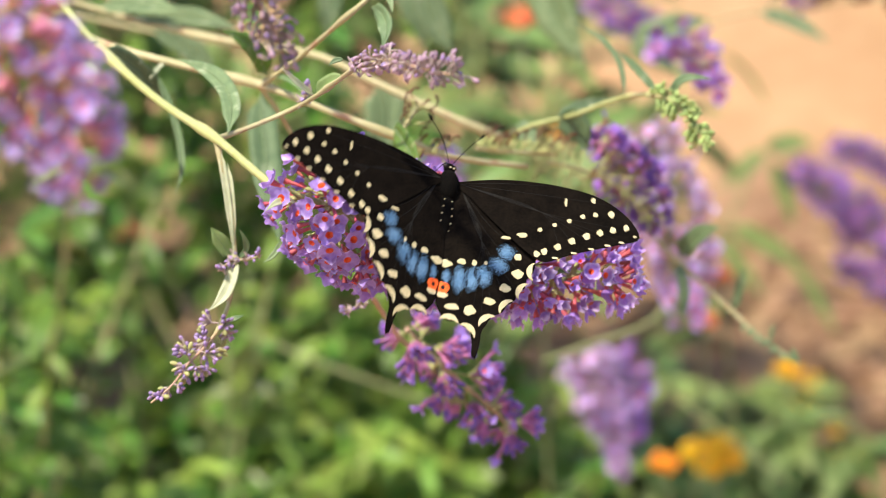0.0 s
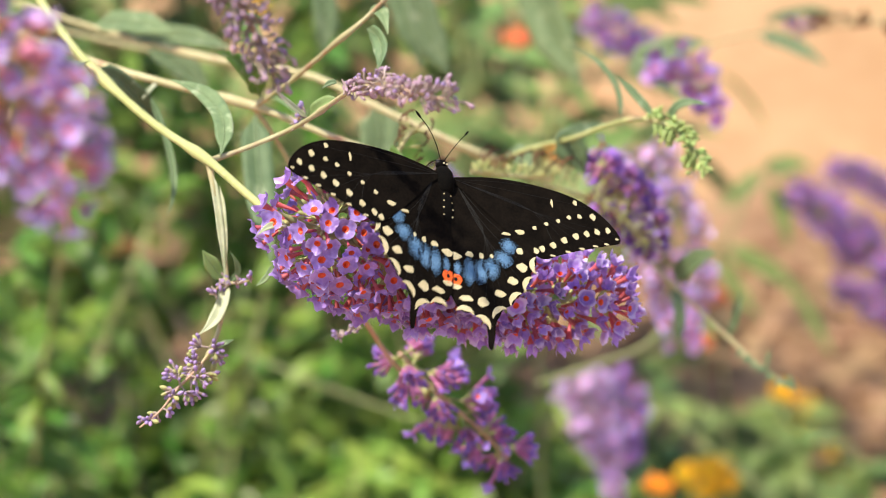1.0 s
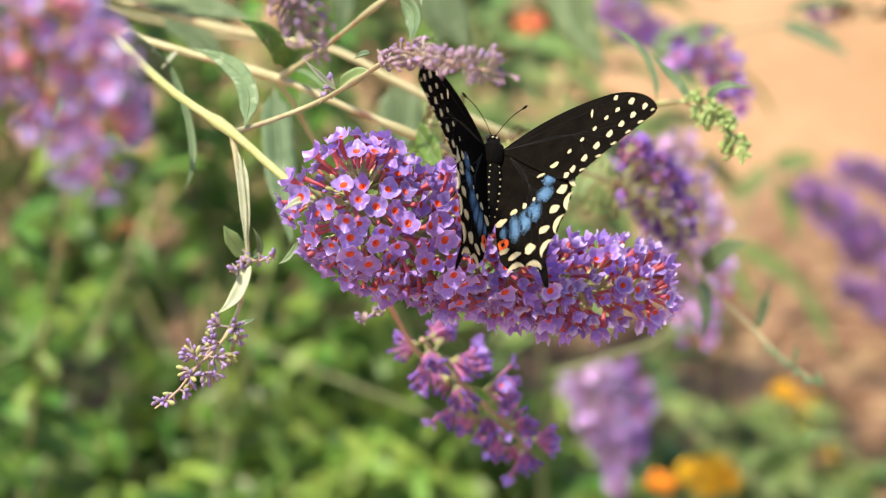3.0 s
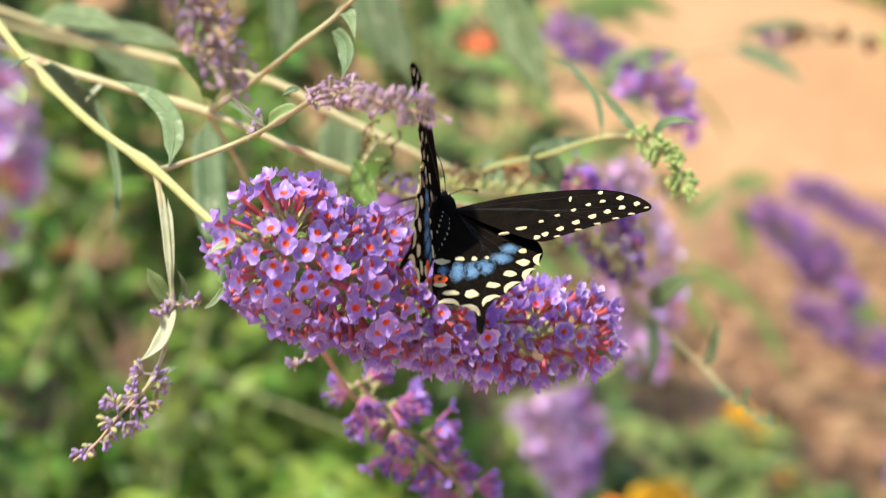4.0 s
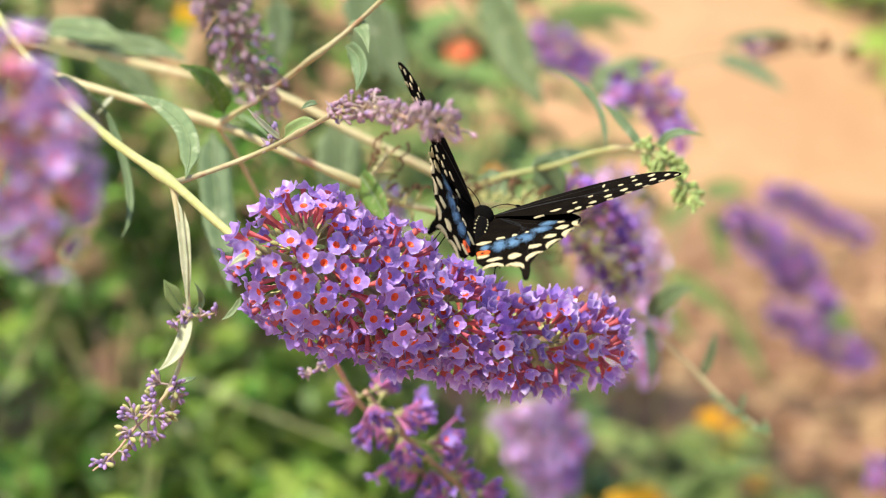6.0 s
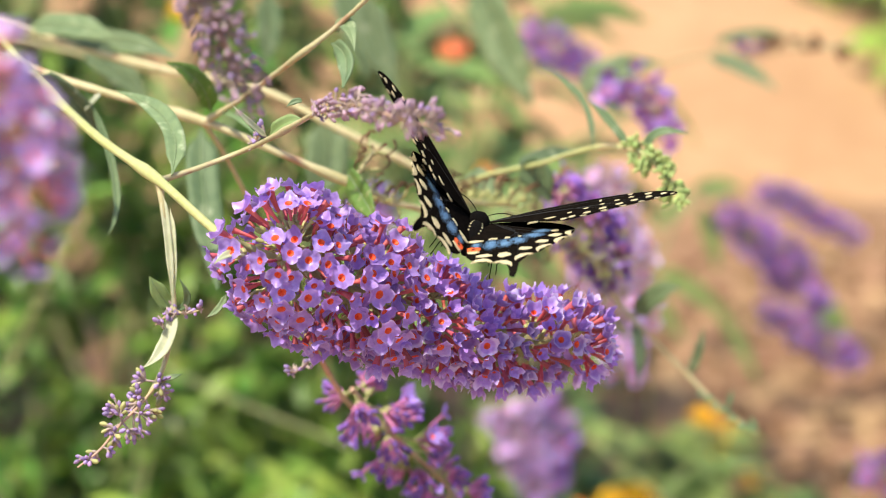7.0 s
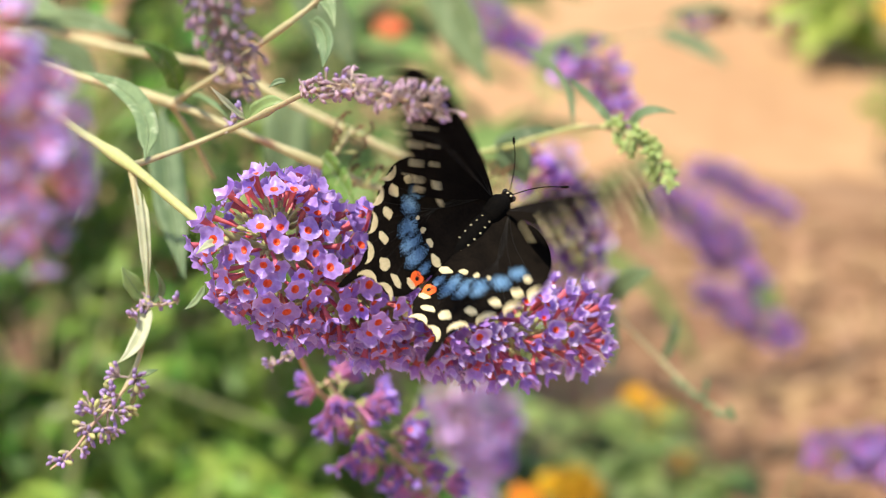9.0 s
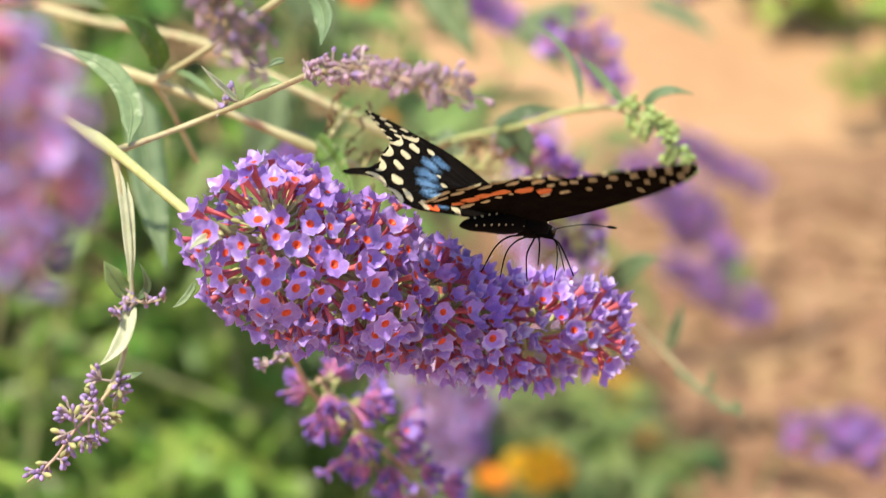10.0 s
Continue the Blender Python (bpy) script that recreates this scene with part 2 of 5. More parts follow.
def tube(geo, points, radius, n=16, seg=8, mat=0, knots=(), rough=0.06):
    """A rounded, slightly uneven stem; knots: where it swells (0 to 1)."""
    fr = frames_along(spline(points, n))
    k0 = len(geo.v)
    r0, r1 = radius if isinstance(radius, tuple) else (radius, radius)
    for k, (p, t, a, b) in enumerate(fr):
        s = k / (n - 1)
        r = r0 + (r1 - r0) * s
        r *= 1 + sum(0.55 * math.exp(-(((s - q) * n / 1.1) ** 2)) for q in knots)
        for j in range(seg):
            w = 2 * math.pi * j / seg
            geo.v.append(p + (a * math.cos(w) + b * math.sin(w)) * r * (1 + random.uniform(-rough, rough)))
    for k in range(n - 1):
        for j in range(seg):
            geo.f.append((k0 + k * seg + j, k0 + k * seg + (j + 1) % seg, k0 + (k + 1) * seg + (j + 1) % seg, k0 + (k + 1) * seg + j))
            geo.i.append(mat)
    for ring in (range(seg), range((n - 1) * seg, n * seg)):
        geo.f.append(tuple(k0 + q for q in ring))
        geo.i.append(mat)


def knob(geo, p, axis, r, length, mat=0, seg=6, rings=4):
    """A small rounded bud along an axis, base at p."""
    axis = Vector(axis).normalized()
    a = axis.orthogonal().normalized()
    b = axis.cross(a)
    k0 = len(geo.v)
    for k in range(rings + 1):
        s = k / rings
        q = r * (0.35 + 0.65 * math.sin(math.pi * min(s * 0.85 + 0.12, 1.0)) ** 0.8) if k < rings else r * 0.25
        for j in range(seg):
            w = 2 * math.pi * j / seg
            geo.v.append(Vector(p) + axis * length * s + (a * math.cos(w) + b * math.sin(w)) * q)
    for k in range(rings):
        for j in range(seg):
            geo.f.append((k0 + k * seg + j, k0 + k * seg + (j + 1) % seg, k0 + (k + 1) * seg + (j + 1) % seg, k0 + (k + 1) * seg + j))
            geo.i.append(mat)
    geo.f.append(tuple(k0 + rings * seg + j for j in range(seg)))
    geo.i.append(mat)


def blade(geo, base, mid, tip, width, face=(0, -0.7, 0.7), fold=0.25, n=14, thick=0.00025, wave=0.06, mat=0, pedicel=0.06):
    """A lance-shaped leaf: midrib along a bend, two halves folded up a little, upper and lower skin."""
    base, mid, tip, face = Vector(base), Vector(mid), Vector(tip), Vector(face)
    cols = (-1.0, -0.55, -0.06, 0.06, 0.55, 1.0)
    ph = random.uniform(0, 6)
    top, low = [], []
    for k in range(n):
        s = k / (n - 1)
        c = base * (1 - s) ** 2 + mid * 2 * s * (1 - s) + tip * s * s
        t = ((mid - base) * (1 - s) + (tip - mid) * s).normalized()
        side = t.cross(face)
        side = side.normalized() if side.length > 1e-4 else t.orthogonal().normalized()
        up = side.cross(t).normalized()
        u = max(s - pedicel, 0) / (1 - pedicel)
        w = width / 2 * (1.55 * math.sin(math.pi * u**0.72) ** 0.9 * (1 - 0.35 * u) if 0 < u < 1 else 0)
        w = max(min(w, width / 2), width * 0.02)
        for q in cols:
            lift = fold * abs(q) * w + wave * w * math.sin(9 * s + ph + 2 * q) * abs(q) - (0.12 * w if abs(q) < 0.1 else 0)
            p = c + side * q * w + up * lift
            top.append(p)
            low.append(p - up * thick)
    m = len(cols)
    k0 = len(geo.v)
    geo.v += top + low
    nv = n * m
    for k in range(n - 1):
        for j in range(m - 1):
            a = k0 + k * m + j
            geo.f.append((a, a + 1, a + m + 1, a + m))
            geo.f.append((a + nv, a + m + nv, a + m + 1 + nv, a + 1 + nv))
            geo.i += [mat, mat]
        for j in (0, m - 1):
            a = k0 + k * m + j
            geo.f.append((a, a + m, a + m + nv, a + nv) if j == 0 else (a, a + nv, a + m + nv, a + m))
            geo.i.append(mat)


def leaf(parent, base, mid, tip, width, mat="leaf", label="", **kw):
    """One leaf; a broad one carries its raised pale midrib as a piece of its own."""
    g = Geo()
    blade(g, base, mid, tip, width, **kw)
    ob = part("leaf", g.mesh("leaf", M[mat]), parent, label)
    if width > 0.004:
        face = Vector(kw["face"] if "face" in kw else (0, -0.7, 0.7)).normalized()
        base, mid, tip = Vector(base), Vector(mid), Vector(tip)
        rib = [base * (1 - u) ** 2 + mid * 2 * u * (1 - u) + tip * u * u + face * width * 0.012 for u in (0.0, 0.25, 0.5, 0.75, 0.93)]
        g = Geo()
        tube(g, rib, (width * 0.035, width * 0.014), 12, 5)
        part("midrib", g.mesh("midrib", M["leaf_rib"]), ob)
    return ob


def stem(parent, points, radius, mat="stem", n=20, knots=(), name="stem", label=""):
    g = Geo()
    tube(g, points, radius, n, 10, knots=knots)
    return part(name, g.mesh(name, M[mat]), parent, label)


# ---------------------------------------------------------------- florets
def floret_geo(geo, open_=1.0, size=1.0, length=0.0056, mats=(0, 1, 2), turn=0.0, na=24):
    """One four-lobed flower on a slender bent tube; origin at the tube's base, z along it."""
    prof = ((0.0, 0.00042), (0.22, 0.00040), (0.5, 0.00052), (0.8, 0.00072), (1.0, 0.00105))
    seg, k0 = 7, len(geo.v)
    bend, bow = random.uniform(0, 6.28), random.uniform(0.0, 0.0007)
    for s, r in prof:
        o = Vector((math.cos(bend), math.sin(bend), 0)) * bow * math.sin(math.pi * s)
        for j in range(seg):
            w = 2 * math.pi * j / seg
            geo.v.append(Vector((math.cos(w) * r * size, math.sin(w) * r * size, s * length)) + o)
    for k in range(len(prof) - 1):
        for j in range(seg):
            geo.f.append((k0 + k * seg + j, k0 + k * seg + (j + 1) % seg, k0 + (k + 1) * seg + (j + 1) % seg, k0 + (k + 1) * seg + j))
            geo.i.append(mats[1])
    rmax = 0.0037 * size
    rad = (0.0, 0.20, 0.32, 0.54, 0.76, 0.92, 1.0)
    k0 = len(geo.v)
    lobes = [(random.uniform(0.90, 1.12), random.uniform(-0.45, 0.5), random.uniform(-0.09, 0.09), random.uniform(0.05, 0.4)) for _ in range(4)]
    tilt, tip_way = random.uniform(0, 0.22), random.uniform(0, 6.28)
    for k, q in enumerate(rad):
        for j in range(na):
            u = 2 * math.pi * j / na
            w = u + turn
            li = int((j * 4 / na + 0.5) % 4)
            grow, tip, skew, curl_ = lobes[li]
            side = abs(math.cos(2 * u))
            rr = (0.83 + 0.17 * side ** 0.5) * (1 + 0.035 * math.sin(5.3 * j + li))
            r = rmax * q * (1 + (rr * grow - 1) * min(1.0, max(0.0, (q - 0.27) / 0.35)) if k > 2 else 1.0)
            flat = r * (0.50 + 0.50 * open_)
            z = length + (r - rmax * 0.32) * (1 - open_) * 1.15 if k > 1 else length - (0.0012 if k == 0 else 0.0002) * size
            if k > 2:
                e = (q - 0.4) / 0.6
                z += rmax * e * (0.46 * tip * side + 0.15 * math.sin(7 * u + 2 * li) * e + 0.45 * curl_ * e * e + 0.30 * (side - 0.6))
                z += rmax * q * tilt * math.cos(u - tip_way)
            geo.v.append(Vector((math.cos(w + skew * q) * flat, math.sin(w + skew * q) * flat, z)))
    for k in range(len(rad) - 1):
        for j in range(na):
            geo.f.append((k0 + k * na + j, k0 + k * na + (j + 1) % na, k0 + (k + 1) * na + (j + 1) % na, k0 + (k + 1) * na + j))
            geo.i.append(mats[2] if k < 2 else mats[0])


def bud_geo(geo, length=0.006, size=1.0, mats=(0, 1)):
    """A closed floret: thin tube with a rounded head at its end."""
    neck = max(length * 0.55, length - 0.0022 * size)
    tube(geo, [(0, 0, 0), (0.0002, 0, neck * 0.5), (0, 0, neck + 0.0004 * size)], (0.00036 * size, 0.00062 * size), 5, 6, mats[1])
    knob(geo, (0, 0, neck), (random.uniform(-0.3, 0.3), random.uniform(-0.3, 0.3), 1), 0.00088 * size * random.uniform(0.85, 1.15), 0.0025 * size * random.uniform(0.8, 1.2), mats[0])


def floret_kinds(petal, tube_mat, throat, opens, size=1.0, length=0.0056):
    out = []
    for k, o in enumerate(opens):
        g = Geo()
        floret_geo(g, o, size * random.uniform(0.92, 1.06), length, turn=k)
        out.append(g.mesh("floret", [petal, tube_mat, throat]))
    return out


def bud_kinds(head, tube_mat, lengths, size=1.0):
    out = []
    for q in (*lengths, *lengths):
        g = Geo()
        bud_geo(g, q, size)
        out.append(g.mesh("bud", [head, tube_mat]))
    return out


def aim(z, spin):
    return Vector(z).to_track_quat("Z", "Y").to_matrix().to_4x4() @ pose(0, 0, 0, 0, 0, spin)


def panicle(label, axis, radius, count, kinds, reach=0.0085, category="flower", stalk="calyx", rachis="stem_pink", r_rachis=0.0011,
            lean=0.3, droop=0.12, loose=0.35, name="flower_panicle", joined=None, group="flower panicles of the bush", piece="floret", stalk_r=0.00045, clump=1, bumpy=0.17, spread=0.0024, base=0.0, lift=1.0, seed=7):
    """A flower spike: rachis, branching stalks, and one piece per flower or bud set round it in whorls."""
    random.seed(seed)
    line = spline(axis, 60)
    fr = frames_along(line)
    origin = line[0]
    long = sum((line[i + 1] - line[i]).length for i in range(59))
    last = None
    root = thing(name, origin, label, category, group)
    back = Matrix.Translation(-origin)
    g = Geo()
    tube(g, [p - origin for p in (line[0], line[20], line[40], line[57])], (r_rachis, r_rachis * 0.5), 14, 8)
    part("rachis", g.mesh("rachis", M[rachis]), root)
    g, far, heads = Geo(), Geo(), []
    for k in range(count):
        best = None
        for _ in range(26):
            s, w = random.random(), random.uniform(0, 2 * math.pi)
            p, t, a, b = fr[min(int(s * 59), 59)]
            r = np.interp(s, np.linspace(0, 1, len(radius)), radius)
            if random.random() * max(radius) > r and not k % clump:
                continue
            r *= 1 + bumpy * noise.noise((p + (a * math.cos(w) + b * math.sin(w)) * r) * (2.2 / max(radius)))
            q = p + (a * math.cos(w) + b * math.sin(w)) * r
            if k % clump:
                s = min(max(last[0] + random.uniform(-1, 1) * spread / long, 0), 1)
                w, r = last[1] + random.uniform(-1, 1) * min(spread / last[2], 0.8), last[2] * random.uniform(0.84, 1.1)
                p, t, a, b = fr[min(int(s * 59), 59)]
                q = p + (a * math.cos(w) + b * math.sin(w)) * r
                gap = min((q - h).length_squared for h in kin)
                if best is None or gap > best[0]:
                    best = (gap, s, w, r, q)
                continue
            gap = min(((q - h).length_squared for h in heads), default=1.0)
            if best is None or gap > best[0]:
                best = (gap, s, w, r, q)
        if best is None:
            best = (1.0, s, w, r, p + (a * math.cos(w) + b * math.sin(w)) * r)
        _, s, w, r, q = best
        if k % clump == 0:
            last = (s, w, r)
            heads.append(q)
            kin = []
        kin.append(q)
        p, t, a, b = fr[min(int(s * 59), 59)]
        out = (a * math.cos(w) + b * math.sin(w)).normalized()
        r *= random.uniform(0.82, 1.06)
        way = (out + t * (lean + (0.8 * (s - 0.85) / 0.15 if s > 0.85 else 0) - (base * (0.16 - s) / 0.16 if s < 0.16 else 0)) + Vector((0, 0, -droop)) +
               Vector([random.uniform(-loose, loose) for _ in range(3)])).normalized()
        if way.z < 0:
            way = Vector((way.x, way.y, way.z * lift)).normalized()
        head = p + out * r + t * (r * 0.25)
        foot = head - way * reach
        tube(g, [p - t * r * min(0.35, s * 2) - origin, p - t * r * min(0.1, s) + (foot - p) * 0.5 - origin, foot - origin], (stalk_r, stalk_r * 0.7), 4, 4)
        knob(g, foot - way * 0.0006 - origin, way, stalk_r * 1.45, 0.0022, seg=5, rings=2)
        m = Matrix.Translation(foot - origin) @ aim(way, random.uniform(0, 360)) @ Matrix.Scale(random.uniform(0.8, 1.14), 4)
        kind = random.choice(kinds)
        if joined:
            far.add([m @ v.co for v in kind.vertices], [tuple(f.vertices) for f in kind.polygons], 0)
            far.i[-len(kind.polygons):] = [f.material_index for f in kind.polygons]
        else:
            part(piece, kind, root, "", m)
    tagged(part("stalk_tangle", g.mesh("stalk_tangle", M[stalk]), root), kind="stuff")
    if far.v:
        tagged(part("floret_mass", far.mesh("floret_mass", list(kinds[0].materials)), root), kind="stuff")
    return root


def thyrse(label, axis, radius, whorls, per, cyme, kinds, tube_long, late=None, rest=None, name="flower_panicle", category="flower", group="flower panicles of the bush", piece="floret",
           stalk="calyx", rachis="stem_pink", r_rachis=0.0011, cone=62, node=0.3, lean=0.25, gap=0.0039, stalk_r=0.0004, drop=0.0, scale=(0.86, 1.12), crown=(), lift=0.0, seed=7, turn=0.0, limit=300, start=0.0, rugged=0.12):
    """A flower spike built as it grows: whorls of stalked cymes, each a dome of flowers fanning out from one point."""
    random.seed(seed)
    line = spline(axis, 80)
    fr = frames_along(line)
    origin = line[0]
    root = thing(name, origin, label, category, group)
    g = Geo()
    tube(g, [p - origin for p in (line[0], line[20], line[40], line[60], line[78])], (r_rachis, r_rachis * 0.55), 18, 8)
    part("rachis", g.mesh("rachis", M[rachis]), root)
    heads, florets, g, far = [], [], Geo(), Geo()
    nodes = []
    for q, way, reach, n in crown:
        nodes.append((0.02, Vector(q), Vector(way).normalized(), reach, n, Vector(q)))
    for k in range(whorls):
        s = start + (1 - start) * (k + 0.5 + random.uniform(-0.2, 0.2)) / whorls
        p, t, a, b = fr[min(int(s * 79), 79)]
        r = float(np.interp(s, np.linspace(0, 1, len(radius)), radius))
        for j in range(per):
            if random.random() < drop:
                continue
            w = turn + 2 * math.pi * (j + 0.5 * (k % 2)) / per + random.uniform(-0.25, 0.25)
            out = a * math.cos(w) + b * math.sin(w)
            push = random.uniform(1 - rugged, 1 + 0.7 * rugged)
            tipward = 1.3 * max(0.0, (s - 0.86) / 0.14) - 0.35 * max(0.0, (0.1 - s) / 0.1)
            way = (out + t * (lean + tipward) + Vector((0, 0, lift))).normalized()
            nodes.append((s, p + out * r * node * push + t * random.uniform(-0.001, 0.001), way, r * (1 - node) * push, cyme, p - t * r * 0.2))
    for s, q, way, reach, n, root_at in nodes:
        tube(g, [root_at - origin, root_at.lerp(q, 0.6) - origin, q - origin], (stalk_r * 1.5, stalk_r * 1.3), 4, 5)
        x = way.orthogonal().normalized()
        y = way.cross(x)
        spin = random.uniform(0, 6.28)
        for k in range(n):
            f = (k + 0.5) / n
            tilt = math.radians(cone) * math.sqrt(f) + random.uniform(-0.08, 0.08)
            w = spin + k * 2.39996 + random.uniform(-0.2, 0.2)
            d = (way * math.cos(tilt) + (x * math.cos(w) + y * math.sin(w)) * math.sin(tilt)).normalized()
            long = reach * random.uniform(0.84, 1.06)
            head = q + d * long
            if any((head - h).length_squared < (gap * random.uniform(0.85, 1.1)) ** 2 for h in heads):
                continue
            heads.append(head)
            grown = random.uniform(*scale) * (1.0 if k > 1 else 0.9)
            foot = head - d * min(tube_long * grown, long * 0.96)
            florets.append((s, q, d, foot, grown))
    florets.sort(key=lambda f: f[2].y - 0.25 * f[2].z)
    for k, (s, q, d, foot, grown) in enumerate(florets):
        tube(g, [q - origin, q.lerp(foot, 0.5) - origin, foot - origin], (stalk_r * 0.8, stalk_r * 0.7), 3, 5)
        knob(g, foot - d * 0.0004 - origin, d, stalk_r * 1.75, 0.0024, seg=6, rings=3)
        m = Matrix.Translation(foot - origin) @ aim(d, random.uniform(0, 360)) @ Matrix.Scale(grown, 4)
        old = late and random.random() < (s - 0.34) * 3.2
        if k < limit:
            part(piece, random.choice(late if old else kinds), root, "", m)
        else:
            kind = random.choice(rest or kinds)
            far.add([m @ v.co for v in kind.vertices], [tuple(f.vertices) for f in kind.polygons], 0)
            far.i[-len(kind.polygons):] = [f.material_index for f in kind.polygons]
    tagged(part("stalk_tangle", g.mesh("stalk_tangle", M[stalk]), root), kind="stuff")
    if far.v:
        tagged(part("floret_mass", far.mesh("floret_mass", list((rest or kinds)[0].materials)), root), kind="stuff")
    return root


# ---------------------------------------------------------------- the ground
def uneven(x, y):
    return 0.02 * noise.noise(Vector((x * 1.7, y * 1.7, 3))) + 0.006 * noise.noise(Vector((x * 9, y * 9, 1))) - 0.01


def ground_sheet():
    """Sandy path all round the planting; one sheet to the horizon, gently uneven near by."""
    xs = [-400, -60, -12, *np.linspace(-5, 5, 81), 14, 60, 400]
    ys = [-400, -60, -10, *np.linspace(-4, 7, 89), 20, 80, 400]
    v = [(x, y, uneven(x, y) if abs(x) < 5 and -4 < y < 7 else -0.01) for y in ys for x in xs]
    nx = len(xs)
    f = [(j * nx + i, j * nx + i + 1, (j + 1) * nx + i + 1, (j + 1) * nx + i) for j in range(len(ys) - 1) for i in range(nx - 1)]
    ob = new("ground", mesh("ground", v, f, M["path"]))
    return tagged(ob, "sandy orange-tan path, level and bare", "ground", kind="structure")


def planting_bed():
    """A low mound of mulch with a wandering edge."""
    rings, seg = 30, 200
    v, f = [], []
    for k in range(rings + 1):
        for j in range(seg):
            w = 2 * math.pi * j / seg
            c, s = math.cos(w), math.sin(w)
            r = 1 / (abs(c / 2.5) ** 3 + abs(s / 2.12) ** 3) ** (1 / 3)
            r *= 1 + 0.05 * noise.noise(Vector((c * 3, s * 3, 0))) + 0.04 * noise.noise(Vector((c * 13, s * 13, 2)))
            q = (k / rings) ** 0.7
            x, y = 0.2 + c * r * q, 0.3 + s * r * q
            v.append((x, y, uneven(x, y) + 0.03 * min(1.0, (1 - q) * 9) - 0.012))
    for k in range(rings):
        for j in range(seg):
            n = (j + 1) % seg
            f.append((k * seg + j, (k + 1) * seg + j, (k + 1) * seg + n, k * seg + n))
    ob = new("planting_bed", mesh("planting_bed", v, f, M["mulch"]))
    return tagged(ob, "brown mulched planting bed beside the sandy path", "planting bed", kind="structure")


ground_sheet()
planting_bed()


def wood_chips():
    g = Geo()
    for _ in range(1800):
        x, y = random.uniform(-0.2, 1.3), random.uniform(0.9, 2.15)
        a, s = random.uniform(0, math.pi), random.uniform(0.012, 0.04)
        c, d = Vector((math.cos(a), math.sin(a), random.uniform(-0.3, 0.3))) * s, Vector((-math.sin(a), math.cos(a), 0)) * s * random.uniform(0.25, 0.5)
        o, h = Vector((x, y, uneven(x, y) + 0.019)), Vector((0, 0, 0.006))
        v = [o - c - d, o + c - d * 0.6, o + c * 0.8 + d, o - c * 0.9 + d * 0.8]
        g.add(v + [p + h for p in v], [(0, 3, 2, 1), (4, 5, 6, 7), (0, 1, 5, 4), (1, 2, 6, 5), (2, 3, 7, 6), (3, 0, 4, 7)])
    tagged(new("wood_chips", g.mesh("wood_chips", M["chip"], False)), "brown bark and wood chips strewn over the bed", "mulch", kind="stuff")


wood_chips()


# ---------------------------------------------------------------- planting behind
def leafy(name, label, centres, count, size, mat, width=0.3, category="shrub", spread=1.0, stems=True, stem_mat="stem"):
    """A plant of many small lance-shaped leaves in clumps on thin shoots; centres: (x, y, z, radius)."""
    base = Vector((centres[0][0], centres[0][1], 0))
    root = thing(name, base, label, category)
    g, sg = Geo(), Geo()
    total = sum(c[3] ** 2 for c in centres)
    for x, y, z, r in centres:
        c = Vector((x, y, z))
        shoots = []
        for _ in range(max(4, int(14 * r / 0.25))):
            d = Vector((random.gauss(0, 0.55), random.gauss(0, 0.55), random.gauss(0.35, 0.5))) * r * spread
            a = Vector((x + random.uniform(-0.3, 0.3) * r, y + random.uniform(-0.3, 0.3) * r, max(z - r * 1.3, 0.0)))
            b = c + d
            shoots.append((a, b))
            if stems:
                tube(sg, [a - base, a.lerp(b, 0.5) + Vector((0, 0, 0.15 * r)) - base, b - base], (0.0028, 0.0012), 7, 5)
        for _ in range(int(count * r * r / total)):
            a, b = random.choice(shoots)
            s = random.uniform(0.25, 1.05)
            p = a.lerp(b, s) + Vector((0, 0, 0.6 * r * s * (1 - s)))
            w = random.uniform(0, 2 * math.pi)
            way = Vector((math.cos(w), math.sin(w), random.uniform(-0.55, 0.5))).normalized()
            ln = size * random.uniform(0.55, 1.25)
            tip = p + way * ln + Vector((0, 0, -0.25 * ln))
            lv = Geo()
            blade(lv, p - base, p + way * ln * 0.5 + Vector((0, 0, 0.08 * ln)) - base, tip - base, ln * width * random.uniform(0.8, 1.2),
                  face=(random.gauss(0, 0.35), random.gauss(-0.2, 0.35), 1), n=4, thick=0.0003)
            g.add(lv.v, lv.f)
    tagged(part("foliage", g.mesh("foliage", M[mat]), root), kind="stuff")
    if stems:
        tagged(part("shoot_tangle", sg.mesh("shoot_tangle", M[stem_mat]), root), kind="stuff")
    return root


leafy("butterfly_bush", "dense dark green butterfly bush with narrow leaves in the bed",
      [(-0.28, 0.95, 0.30, 0.30), (-0.10, 1.05, 0.22, 0.24), (-0.42, 0.75, 0.52, 0.26), (-0.20, 1.25, 0.55, 0.26), (-0.5, 1.3, 0.3, 0.4), (-0.12, 0.85, 0.22, 0.24), (-0.36, 1.1, 0.12, 0.26), (-0.02, 0.95, 0.38, 0.14), (-0.55, 1.55, 0.12, 0.36), (-0.28, 1.6, 0.10, 0.3), (-0.72, 1.25, 0.2, 0.34)], 11500, 0.034, "foliage", 0.36)
leafy("butterfly_bush", "grey-green butterfly bush with long arching leafy shoots",
      [(-0.25, 1.55, 0.62, 0.30), (-0.02, 1.6, 0.55, 0.26), (-0.5, 1.6, 0.7, 0.34), (0.015, 1.0, 0.60, 0.11), (0.0, 1.2, 0.5, 0.14)], 1400, 0.075, "foliage_grey", 0.27)
leafy("flowering_shrub", "bright green low shrub in front of the path",
      [(-0.22, 1.15, 0.16, 0.22), (-0.04, 1.30, 0.12, 0.18), (-0.10, 1.0, 0.2, 0.16), (-0.05, 1.35, 0.16, 0.22)], 3200, 0.032, "foliage_bright", 0.45)
